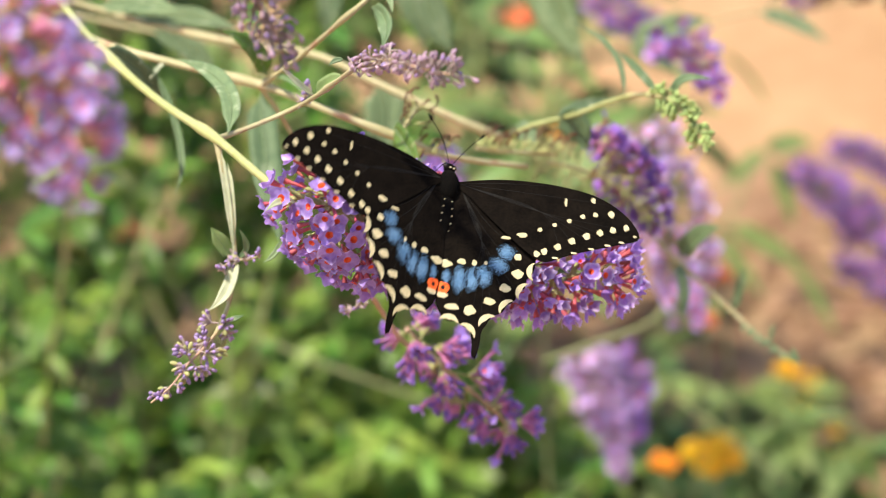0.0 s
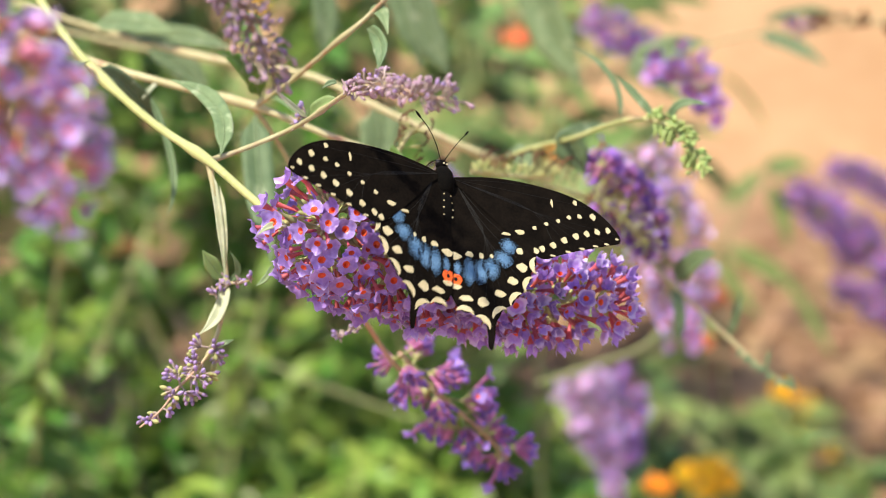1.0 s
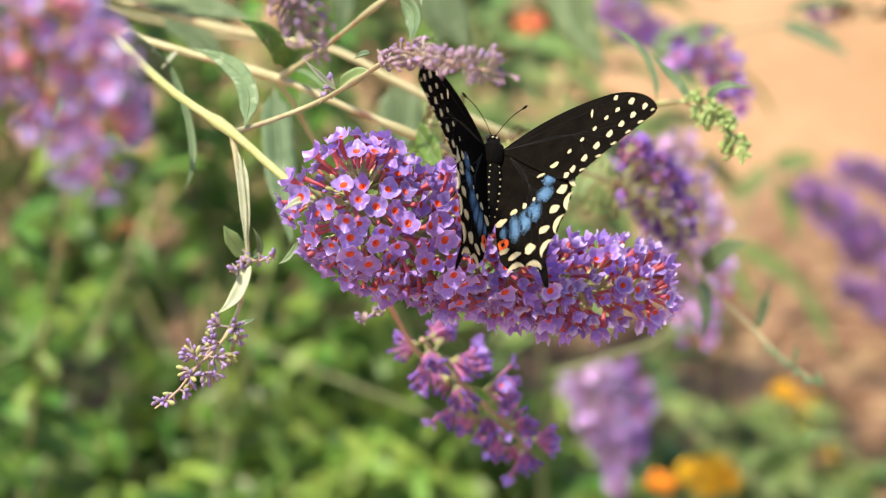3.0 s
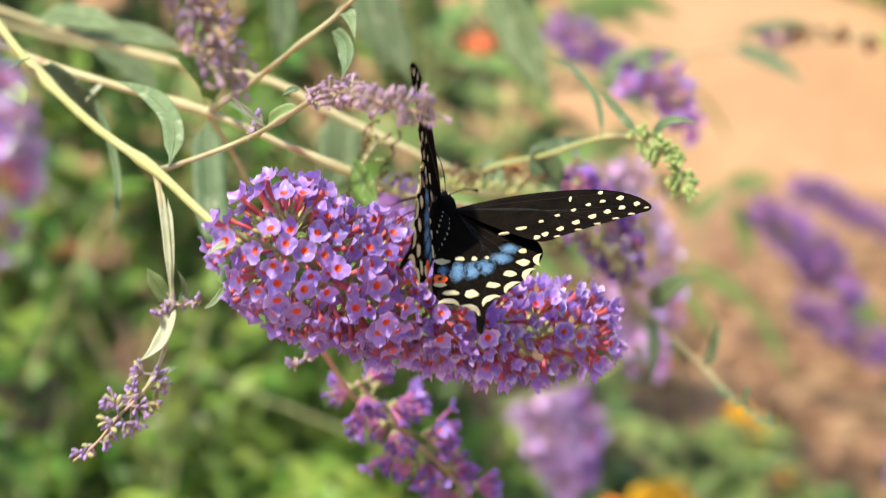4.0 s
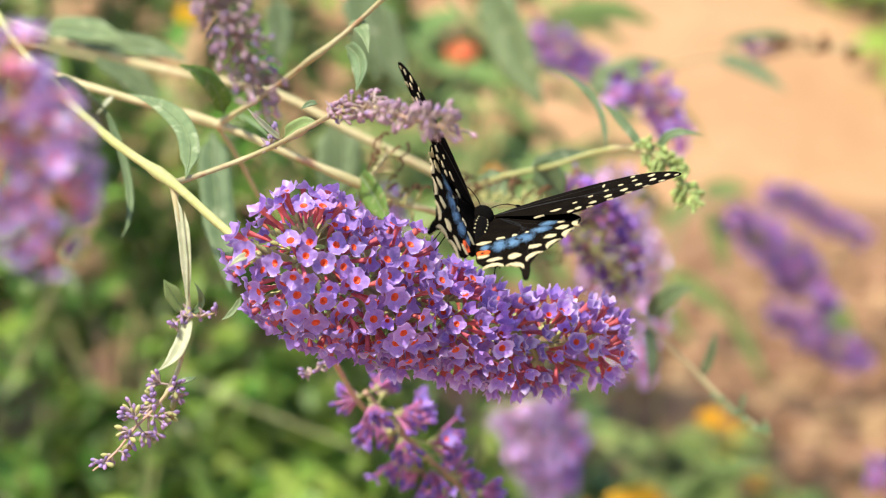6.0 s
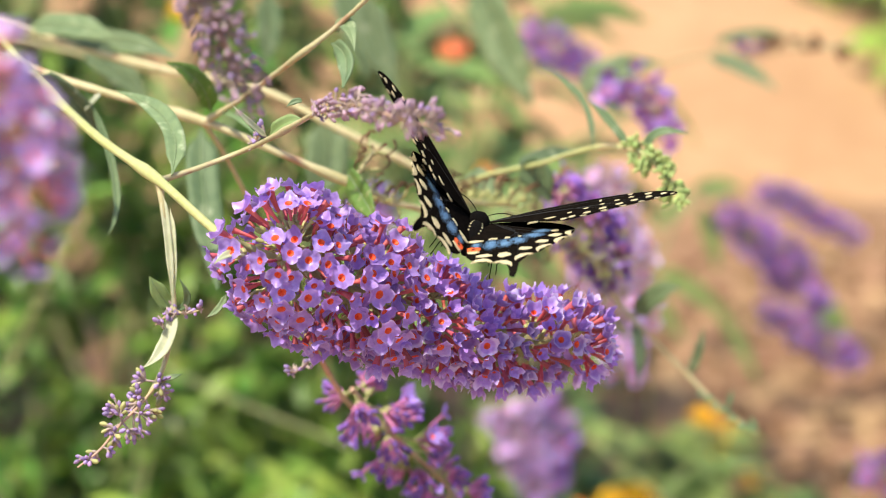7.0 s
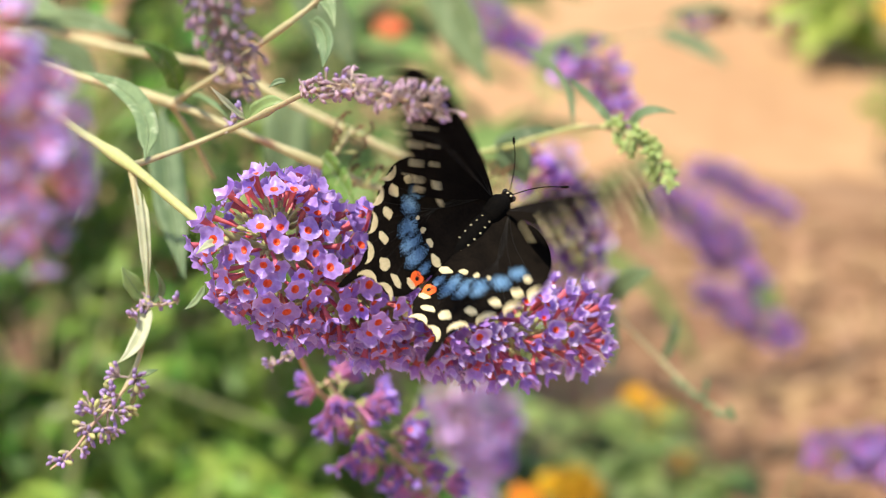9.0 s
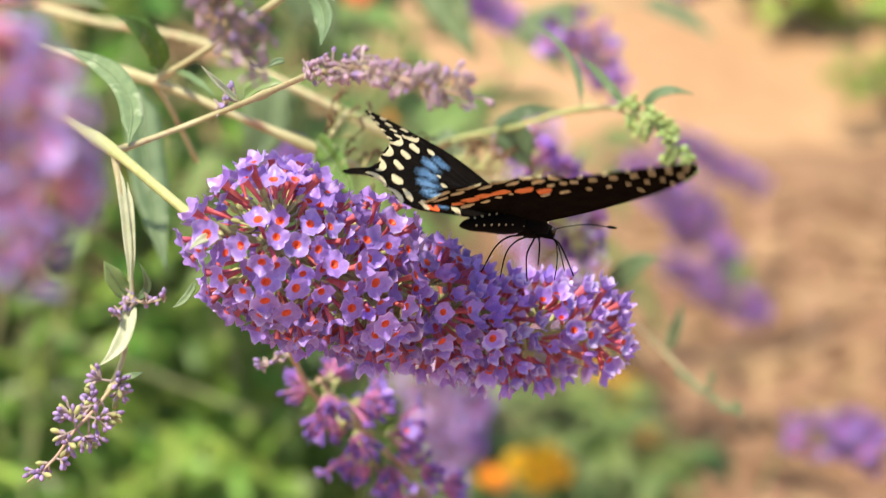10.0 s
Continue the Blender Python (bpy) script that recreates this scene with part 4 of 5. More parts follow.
panicle("tuft of violet buds at a leaf joint", [(-0.0662, -0.0084, 0.9867), (-0.0626, -0.0125, 0.9873), (-0.0571, -0.0155, 0.9904)], (0.0008, 0.0022, 0.0026), 9, BUDS, reach=0.0035, r_rachis=0.0004,
        stalk="bud_stalk", stalk_r=0.00024, clump=3, name="bud_spray", piece="bud", category="flower bud", group="bud sprays", loose=0.5)
panicle("small tuft of violet buds below the bloom", [(-0.0292, 0.0058, 0.9651), (-0.0331, 0.0044, 0.9621), (-0.0373, 0.0038, 0.9608)], (0.0010, 0.0028, 0.0026), 16, BUDS, reach=0.004, r_rachis=0.0004,
        stalk="bud_stalk", stalk_r=0.00024, clump=3, name="bud_spray", piece="bud", category="flower bud", group="bud sprays", loose=0.5)
panicle("dusky pink bud spray on an upright stalk", [(-0.0254, -0.0474, 1.0592), (-0.0188, -0.0577, 1.0655), (-0.0112, -0.0820, 1.0729), (-0.0045, -0.0940, 1.0766), (0.0018, -0.1040, 1.0780)], (0.0020, 0.0038, 0.0026, 0.0044, 0.0034), 165, BUDS_PINK,
        reach=0.0024, droop=-0.05, r_rachis=0.0006, stalk="bud_stalk", stalk_r=0.00022, clump=6, spread=0.0018, bumpy=0.55, name="bud_spray", piece="bud", category="flower bud", group="bud sprays", loose=0.8)
panicle("tiny violet bud cluster at a stalk joint", [(-0.0452, 0.0102, 1.0266), (-0.0432, 0.0056, 1.0309), (-0.0418, 0.0031, 1.0351)], (0.0012, 0.002, 0.0016), 12, BUDS, reach=0.003, r_rachis=0.0004,
        stalk="bud_stalk", stalk_r=0.00024, clump=3, name="bud_spray", piece="bud", category="flower bud", group="bud sprays", loose=0.5)
panicle("tall dusky pink spray of small buds", [(-0.0521, -0.1173, 1.1224), (-0.0466, -0.1178, 1.1117), (-0.0419, -0.1180, 1.1018), (-0.0385, -0.1168, 1.0926), (-0.0371, -0.1146, 1.0856)], (0.0055, 0.0064, 0.0064, 0.0052, 0.002), 185, BUDS_PINK,
        reach=0.0024, r_rachis=0.0006, stalk="bud_stalk", stalk_r=0.00022, clump=5, spread=0.0022, bumpy=0.4, name="bud_spray", piece="bud", category="flower bud", group="bud sprays", loose=0.8)


# ---------------------------------------------------------------- spent spikes
def curl(g, p, way, size):
    """A withered floret: a tube curled over at its end."""
    way = Vector(way).normalized()
    side = way.orthogonal().normalized()
    pts = [p + way * size * 0.5 * s + (way * math.sin(s * 2.6) + side * (1 - math.cos(s * 2.6))) * size * 0.45 for s in np.linspace(0, 1.0, 5)]
    tube(g, pts, (0.00022, 0.00036), 7, 5)
    knob(g, pts[-1], (pts[-1] - pts[-2]), 0.0006, 0.0014, seg=5, rings=2)


def spent(label, axis, radius, count, size=0.0046, cup="calyx", up=0.3, stalk=0.0003):
    line = spline(axis, 40)
    fr = frames_along(line)
    root = thing("spent_flower_spike", line[0], label, "flower", "spent flower spikes")
    g = Geo()
    tube(g, [p - line[0] for p in (line[0], line[13], line[26], line[39])], (0.0008, 0.0005), 12, 8)
    part("rachis", g.mesh("rachis", M["stem_tan"]), root)
    cal = Geo()
    for k in range(count):
        p, t, a, b = fr[random.randrange(2, 40)]
        w = random.uniform(0, 6.28)
        out = (a * math.cos(w) + b * math.sin(w) + Vector((0, 0, up))).normalized()
        r = radius * random.uniform(0.4, 1)
        q = p + out * r + t * r * 0.4 - line[0]
        tube(cal, [p - line[0], p + out * r * 0.4 - line[0], q], (stalk, stalk * 0.8), 4, 4)
        knob(cal, q, out + t * 0.4, stalk * 1.9, 0.0021, seg=6, rings=3)
        if k % 5 < 3:
            g = Geo()
            curl(g, q + (out + t * 0.3) * 0.0016, out + t * 0.3 + Vector((0, 0, up)), size * random.uniform(0.7, 1.2))
            part("withered_floret", g.mesh("withered_floret", M["withered"]), root)
    tagged(part("calyx_tangle", cal.mesh("calyx_tangle", M[cup]), root), kind="stuff")
    return root


spent("withered brown curled florets on a short stalk", [(-0.0193, 0.0631, 0.9934), (-0.0165, 0.0648, 0.9969), (-0.0130, 0.0668, 1.0012)], 0.0036, 13, 0.0034, "calyx")
spent("withered brown florets along a stalk behind the bloom", [(-0.0201, 0.0628, 0.9927), (-0.0131, 0.0654, 0.9864), (-0.0006, 0.0690, 0.9823)], 0.0036, 18, 0.0034)
spent("spent flower spike, green calyces with brown curled florets", [(0.0043, 0.1024, 0.9711), (0.0144, 0.1063, 0.9676), (0.0265, 0.1151, 0.9628), (0.0318, 0.1193, 0.9600)], 0.0042, 40, 0.0050, up=1.2, stalk=0.00034)
spent("spent yellow-green flower spike with few withered florets", [(0.0296, 0.1506, 0.9443), (0.0468, 0.1665, 0.9312), (0.0585, 0.1725, 0.9203), (0.0667, 0.1776, 0.9076)], 0.0100, 80, 0.004, stalk=0.00026)
panicle("fading dark violet flower spike", [(0.0501, 0.1811, 0.9388), (0.0582, 0.1855, 0.9246), (0.0652, 0.1853, 0.9123), (0.0713, 0.1858, 0.9016)], (0.008, 0.0125, 0.012, 0.006), 110, DARK + BUDS_LONG[:1], lean=0.3, loose=0.6)
panicle("fading dark violet flower spike with an open floret", [(0.0422, 0.1919, 0.9383), (0.0498, 0.1911, 0.9366), (0.0563, 0.1899, 0.9340)], (0.003, 0.006, 0.004), 16, DARK + FRESH[:1], lean=0.3, loose=0.6)

# ---------------------------------------------------------------- flower spikes out of focus
FAR_LABEL = "lilac butterfly bush flower spike in full bloom"
far_spike = partial(panicle, joined=True, lean=0.3, loose=0.9, clump=6, spread=0.006, bumpy=0.45, stalk="stem_far")
near_cane = thing("butterfly_bush_branch", (-0.5, 0.02, 0.0), "arching butterfly bush cane bearing the near spike", "branch")
ORIGIN = Vector(near_cane.location)
stem(near_cane, off((-0.5, 0.02, 0.0), (-0.48, -0.04, 0.6), (-0.36, -0.14, 1.06), (-0.2, -0.22, 1.22), (-0.0810, -0.2342, 1.1485)), (0.004, 0.0012), n=26)
thyrse("lilac flower spike with rosy tubes hanging near the lens", [(-0.0810, -0.2342, 1.1485), (-0.0754, -0.2389, 1.1384), (-0.0703, -0.2416, 1.1288), (-0.0668, -0.2428, 1.1212), (-0.0652, -0.2438, 1.1144)],
       (0.0100, 0.0126, 0.0120, 0.0096, 0.005), 7, 4, 9, NEAR_L + NEAR_L + NEAR_BUDS[:1], 0.0070, cone=48, node=0.3, lean=0.3, gap=0.0036, rugged=0.25, r_rachis=0.0012, stalk="calyx_warm", stalk_r=0.0005, scale=(0.6, 0.95), drop=0.12, seed=11)
far_spike(FAR_LABEL, [(0.0893, 0.5252, 0.8013), (0.0960, 0.5116, 0.7721), (0.1014, 0.4980, 0.7428), (0.1041, 0.4821, 0.7087)], (0.013, 0.019, 0.019, 0.010), 240, PALE)
far_spike(FAR_LABEL, [(0.0628, 0.7861, 0.5326), (0.0715, 0.7744, 0.5074), (0.0802, 0.7626, 0.4822), (0.0871, 0.7508, 0.4570)], (0.0165, 0.0175, 0.011, 0.004), 300, PALE)
far_spike(FAR_LABEL, [(0.0929, 0.7964, 0.5310), (0.0964, 0.7831, 0.5024), (0.0947, 0.7713, 0.4771)], (0.006, 0.011, 0.006), 70, FAR)
far_spike(FAR_LABEL, [(0.2556, 1.2474, 0.4569), (0.2826, 1.2379, 0.4366), (0.3140, 1.2265, 0.4122), (0.3409, 1.2151, 0.3878)], (0.012, 0.020, 0.018, 0.008), 250, FAR)
far_spike(FAR_LABEL, [(0.3085, 1.3926, 0.4135), (0.3471, 1.3844, 0.3960), (0.3954, 1.3743, 0.3741)], (0.009, 0.014, 0.008), 130, FAR)
far_spike(FAR_LABEL, [(0.3014, 1.3029, 0.3394), (0.3438, 1.2949, 0.3223), (0.3862, 1.2830, 0.2967)], (0.010, 0.017, 0.011), 160, FAR)
far_spike(FAR_LABEL, [(0.0779, 0.9791, 0.7098), (0.1001, 0.9728, 0.6963), (0.1260, 0.9673, 0.6846), (0.1408, 0.9642, 0.6779)], (0.008, 0.013, 0.012, 0.005), 90, FAR)
far_spike("lilac flower spike with a few open florets", [(0.0869, 0.4487, 0.8738), (0.1017, 0.4466, 0.8693), (0.1128, 0.4425, 0.8604), (0.1214, 0.4378, 0.8504)], (0.006, 0.010, 0.009, 0.004), 42, FAR + DARK)
far_spike(FAR_LABEL, [(0.2855, 0.7666, 0.4908), (0.3087, 0.7658, 0.4889), (0.3409, 0.7641, 0.4854)], (0.008, 0.015, 0.015), 110, FAR)
far_spike("withered violet flower spike end", [(0.1780, 0.6621, 0.8109), (0.1880, 0.6631, 0.8120), (0.1960, 0.6646, 0.8140)], (0.003, 0.006, 0.004), 9, FAR[:1] + DARK, stalk="bud_stalk")
far_spike("dark spent buds along a far stalk", [(0.1942, 0.6652, 0.8166), (0.2135, 0.6658, 0.8150), (0.2400, 0.6640, 0.8095)], (0.003, 0.004, 0.003), 15, BUDS_SPENT, stalk="withered", rachis="stem_tan", bumpy=0.2)
far_spike(FAR_LABEL, [(-0.0112, 0.6112, 0.7491), (-0.0199, 0.6063, 0.7386), (-0.0126, 0.6014, 0.7280)], (0.010, 0.014, 0.01), 80, FAR)

veil = thing("butterfly_bush_branch", (0.1520, 0.6420, 0.8152), "far grey-green leafy shoot over the path", "branch")
ORIGIN = Vector(veil.location)
vstem, vleaf = partial(stem, veil), partial(leaf, veil)
vstem(off((0.1152, 0.6196, 0.8143), (0.1462, 0.6420, 0.8152), (0.1839, 0.6621, 0.8109), (0.2467, 0.6835, 0.8094)), 0.0009, "stem_tan")
vstem(off((0.1152, 0.6196, 0.8143), (0.1027, 0.5437, 0.8408), (0.0869, 0.4487, 0.8738)), 0.0008, "stem_tan")
vleaf(*off((0.1578, 0.6427, 0.8165), (0.1769, 0.6326, 0.8170), (0.1935, 0.6172, 0.8060)), 0.0080, face=(0.2, -1, 0.3))
vleaf(*off((0.1607, 0.6451, 0.8218), (0.1811, 0.6488, 0.8297), (0.2015, 0.6476, 0.8270)), 0.0055)
vleaf(*off((0.0792, 0.4960, 0.8570), (0.0959, 0.4993, 0.8640), (0.1178, 0.5004, 0.8663)), 0.013)
vleaf(*off((0.0779, 0.4966, 0.8582), (0.0882, 0.4944, 0.8535), (0.1037, 0.4879, 0.8395)), 0.008)
far_shoot = thing("butterfly_bush_branch", (0.2332, 1.2530, 0.4691), "far grey-green shoot carrying violet flower spikes", "branch")
ORIGIN = Vector(far_shoot.location)
fstem, fleaf = partial(stem, far_shoot), partial(leaf, far_shoot)
fstem(off((0.1524, 1.2018, 0.3593), (0.1973, 1.2265, 0.4122), (0.2332, 1.2530, 0.4691), (0.2601, 1.2483, 0.4590)), 0.0016, "stem_far")
fstem(off((0.1973, 1.2265, 0.4122), (0.2528, 1.2619, 0.3699), (0.3061, 1.2989, 0.3309)), 0.0014, "stem_far")
for base_, mid_, tip_, wide in (((0.2332, 1.2530, 0.4691), (0.2197, 1.2492, 0.4610), (0.1951, 1.2398, 0.4406), 0.014), ((0.2332, 1.2530, 0.4691), (0.2512, 1.2568, 0.4773), (0.2736, 1.2549, 0.4732), 0.016), ((0.2377, 1.2492, 0.4610), (0.2489, 1.2398, 0.4406), (0.2534, 1.2265, 0.4122), 0.014),
                                ((0.2018, 1.2265, 0.4122), (0.2287, 1.2227, 0.4040), (0.2646, 1.2094, 0.3756), 0.016), ((0.1973, 1.2246, 0.4081), (0.2018, 1.2132, 0.3837), (0.2287, 1.2018, 0.3593), 0.013), ((0.3391, 1.2989, 0.3309), (0.3603, 1.3069, 0.3480), (0.3768, 1.2929, 0.3181), 0.022),
                                ((0.2467, 1.2170, 0.3918), (0.2736, 1.2018, 0.3593), (0.2871, 1.1867, 0.3268), 0.010)):
    fleaf(*off(base_, mid_, tip_), wide, "foliage_grey", face=(0.1, -0.8, 0.6))
# leafless stems crossing behind the bloom
for pts, r, mat in ((((-0.1647, 0.8398, 0.5294), (-0.1121, 0.7859, 0.5322), (-0.0587, 0.7334, 0.5377), (-0.0304, 0.7284, 0.5271)), 0.0010, "stem_far"),
                    (((0.0307, 0.4743, 0.6921), (0.0600, 0.4782, 0.7004), (0.0865, 0.4821, 0.7088), (0.1017, 0.4905, 0.7268)), 0.0010, "stem_far"),
                    (((-0.1666, 0.7546, 0.5834), (-0.1648, 0.7333, 0.5377), (-0.1691, 0.7030, 0.4727)), 0.0010, "stem_far"),
                    (((-0.3038, 0.6503, 0.5963), (-0.2624, 0.6597, 0.6164), (-0.2242, 0.6705, 0.6397)), 0.0010, "stem_far"),
                    (((0.0748, 0.8307, 0.5098), (0.1304, 0.8146, 0.4754), (0.2005, 0.7903, 0.4233)), 0.0010, "stem_far"),
                    (((0.2855, 0.7666, 0.4908), (0.245, 0.80, 0.25), (0.26, 0.84, 0.0)), 0.0012, "stem_far"),
                    (((0.0105, 0.4664, 0.9118), (0.0253, 0.4591, 0.8961), (0.0458, 0.4674, 0.8666)), 0.0014, "stem_far"),
                    (((-0.1828, 0.3655, 0.9320), (-0.1179, 0.3589, 0.9178), (-0.0799, 0.3570, 0.9138)), 0.0010, "stem_tan")):
    twig = thing("stem", pts[0], "leafless butterfly bush stem behind the bloom", "stem", "stems behind the bloom")
    stem(twig, [Vector(p) - Vector(pts[0]) for p in pts], r, mat, name="stalk")


# ---------------------------------------------------------------- the butterfly
MM = 0.001
HINGE = Vector((2.34, 1.46, 1.0)) * MM
FORE = [(0.16, 0.29), (7.02, 1.76), (13.25, 2.64), (21.05, 2.93), (28.84, 2.49), (36.64, 1.17), (42.88, -1.47), (47.55, -5.13), (50.36, -9.23), (50.05, -11.58), (47.24, -12.75), (44.12, -13.92), (39.76, -15.53), (35.08, -17.29), (30.40, -19.34), (24.95, -21.69), (20.27, -19.20), (14.81, -14.65), (8.58, -9.08), (3.90, -4.40), (0.47, -1.76)]
HIND = [(0.16, -0.73), (6.24, -1.90), (13.56, -5.13), (19.80, -11.72), (22.92, -18.32), (23.23, -22.13), (22.45, -24.91), (21.20, -26.52), (21.05, -28.87), (19.18, -30.63), (18.55, -32.97), (16.68, -34.43), (15.44, -36.78), (12.94, -38.10), (11.69, -40.59), (10.60, -42.64), (10.45, -46.45), (9.67, -49.97), (8.58, -49.09), (8.26, -45.42), (7.33, -42.64), (5.46, -41.91), (3.27, -40.59), (1.72, -41.18), (-0.47, -40.00), (-1.72, -38.24), (-2.65, -36.19), (-2.96, -30.04), (-2.81, -21.25), (-2.34, -10.99), (-1.25, -3.37)]
FORE_SPOTS = [(46.77, -8.06, 1.72, 2.20), (43.19, -9.23, 1.87, 2.20), (39.76, -10.55, 2.03, 2.20), (36.17, -12.16, 2.18, 2.34), (32.27, -14.21, 2.18, 2.34), (28.53, -16.56, 2.18, 2.20), (24.95, -18.46, 1.87, 2.34), (22.92, -19.49, 1.87, 2.20), (42.56, -4.40, 2.03, 2.34), (38.20, -5.13, 1.56, 1.61), (34.77, -6.15, 1.56, 1.47), (31.18, -8.06, 1.40, 1.47), (27.28, -9.82, 1.40, 1.32), (23.39, -11.87, 1.40, 1.47), (18.71, -14.21, 3.12, 1.76), (14.34, -15.53, 2.81, 1.03), (29.93, -2.34, 0.78, 2.93), (37.42, -0.73, 1.40, 1.90)]
FORE_EDGE = [(49.27, -10.40, 1.25, 0.73), (45.68, -12.75, 1.87, 0.73), (41.94, -14.21, 1.87, 0.73), (37.57, -15.97, 1.87, 0.73), (32.90, -17.88, 1.87, 0.73), (27.91, -20.07, 1.87, 0.73)]
HIND_SPOTS = [(18.71, -25.20, 3.12, 2.49), (15.59, -29.75, 2.96, 2.20), (11.69, -34.14, 3.12, 1.90), (6.70, -37.37, 3.12, 2.64), (1.87, -37.07, 3.74, 1.61), (-1.09, -25.20, 3.59, 2.05), (3.27, -23.88, 2.18, 1.61), (6.70, -23.74, 1.25, 1.76), (9.82, -23.30, 0.94, 1.17), (18.40, -20.07, 1.87, 2.05)]
CRESCENTS = [(22.45, -23.74, -2), (20.11, -29.75, -25), (16.21, -34.73, -40), (11.38, -39.42, -50), (7.02, -42.64, -125), (1.56, -40.59, -95)]
BLUES = [(15.12, -19.20, 5.30, 5.57), (12.94, -23.59, 6.24, 5.57), (9.82, -26.96, 5.46, 7.33), (6.39, -28.57, 4.52, 8.50), (2.96, -29.16, 4.52, 8.50), (-0.31, -28.87, 2.96, 4.98)]
EYESPOT = [(-1.09, -32.38, 3.27, 3.81)]
VENTRAL = [(15.12, -18.32, 4.05, 3.52), (12.94, -22.71, 4.37, 3.81), (9.67, -26.52, 4.05, 4.10), (6.24, -28.28, 3.43, 4.40), (2.81, -28.57, 3.43, 4.40), (-0.47, -28.87, 2.18, 3.22)]


def sheet(geo, outline, side, z0, z1, mat=0):
    """A thin flat piece from an outline, mirrored by side, between two heights."""
    k = len(outline)
    vs = [Vector((side * x, y, z)) for z in (z1, z0) for x, y in outline]
    c = len(vs)
    mx, my = sum(p[0] for p in outline) / k, sum(p[1] for p in outline) / k
    vs += [Vector((side * mx, my, z1)), Vector((side * mx, my, z0))]
    fs = []
    for j in range(k):
        n = (j + 1) % k
        fs += [(c, j, n), (c + 1, k + n, k + j), (j, k + j, k + n, n)]
    if side < 0:
        fs = [tuple(reversed(f)) for f in fs]
    geo.add(vs, fs, mat)


def wing_mesh(name, outline, side):
    """The wing membrane: a smooth outline filled as one sheet, softly cambered, with raised veins."""
    pts = spline([(x * MM, y * MM, 0) for x, y in outline] + [(outline[0][0] * MM, outline[0][1] * MM, 0)], 90)[:-1]
    bm = bmesh.new()
    vs = [bm.verts.new((side * p.x, p.y, 0)) for p in pts]
    face = bm.faces.new(vs)
    bmesh.ops.triangulate(bm, faces=[face])
    for _ in range(4):
        bmesh.ops.subdivide_edges(bm, edges=[e for e in bm.edges if e.calc_length() > 0.0026], cuts=1)
        bmesh.ops.triangulate(bm, faces=bm.faces[:])
    bm.normal_update()
    if sum(f.normal.z for f in bm.faces) < 0:
        bmesh.ops.reverse_faces(bm, faces=bm.faces[:])
    low = bmesh.ops.duplicate(bm, geom=bm.faces[:])["geom"]
    bmesh.ops.reverse_faces(bm, faces=[f for f in low if isinstance(f, bmesh.types.BMFace)])
    for v in low:
        if isinstance(v, bmesh.types.BMVert):
            v.co.z -= 0.00012
    me = bpy.data.meshes.new(name)
    bm.to_mesh(me)
    bm.free()
    me.materials.append(M["wing"])
    return me


def cambered(me, fore):
    """Arches a wing piece: the forewing droops to its tip, the hindwing bends down to its margin."""
    for v in me.vertices:
        v.co.z -= 0.0012 * (v.co.x / 0.05) ** 2 if fore else 5.0 * max(0.0, -v.co.y - 0.018) ** 2
    return me


def spots(geo, rows, side, up, mat=0, n=12):
    for x, y, w, h in rows:
        ring = [((x + w / 2 * math.cos(a) * (1 + 0.17 * math.sin(3 * a + 5 * x))) * MM, (y + h / 2 * math.sin(a) * (1 + 0.16 * math.cos(4 * a + 3 * y))) * MM)
                for a in np.linspace(0, 2 * math.pi, n + 1)[:-1]]
        if up:
            sheet(geo, ring, side, -0.00002, 0.00012, mat)
        else:
            sheet(geo, ring, side, -0.00022, -0.00010, mat)


def crescents(geo, rows, side, up):
    """Lunules whose back faces the wing's middle and whose ends meet the margin."""
    for x, y, turn in rows:
        o = Vector((math.cos(math.radians(turn)), math.sin(math.radians(turn))))
        c = Vector((x, y)) + o * 1.25
        q = math.atan2(-o.y, -o.x)
        arc_ = np.linspace(-1.3, 1.3, 11)
        outer = [c + Vector((math.cos(q + t), math.sin(q + t))) * 2.75 for t in arc_]
        inner = [c + Vector((math.cos(q + t), math.sin(q + t))) * (2.75 - 1.6 * math.cos(t * 1.15)) for t in arc_]
        ring = [(p.x * MM, p.y * MM) for p in outer + inner[::-1]]
        k = len(ring)
        h = (-0.00002, 0.00011) if up else (-0.0002, -0.0001)
        vs = [Vector((side * px, py, z)) for z in (h[1], h[0]) for px, py in ring]
        fs = []
        for n in range(10):
            m = k - 1 - n
            fs += [(n, n + 1, m - 1, m), (k + n, k + m, k + m - 1, k + n + 1)]
        fs += [(n, k + n, k + (n + 1) % k, (n + 1) % k) for n in range(k)]
        geo.add(vs, fs)


def veins(fore, side):
    out = []
    ends = [FORE[k] for k in (4, 6, 8, 10, 11, 12, 13, 14)] if fore else [HIND[k] for k in (5, 7, 9, 11, 13, 15, 20, 23)]
    for k, (x, y) in enumerate(ends):
        cell = Vector((ends[3][0] * 0.5, ends[3][1] * 0.5, 0)) if k > 1 else Vector((x * 0.4, y * 0.5, 0))
        end = Vector((x, y, 0)) * 0.97
        p = [Vector((0.8, -0.4, 0)), cell, end]
        g = Geo()
        tube(g, [Vector((side * q.x, q.y, -0.01)) * MM for q in p], (0.00009, 0.00005), 9, 5)
        out.append(g.mesh("vein", M["vein"]))
    return out


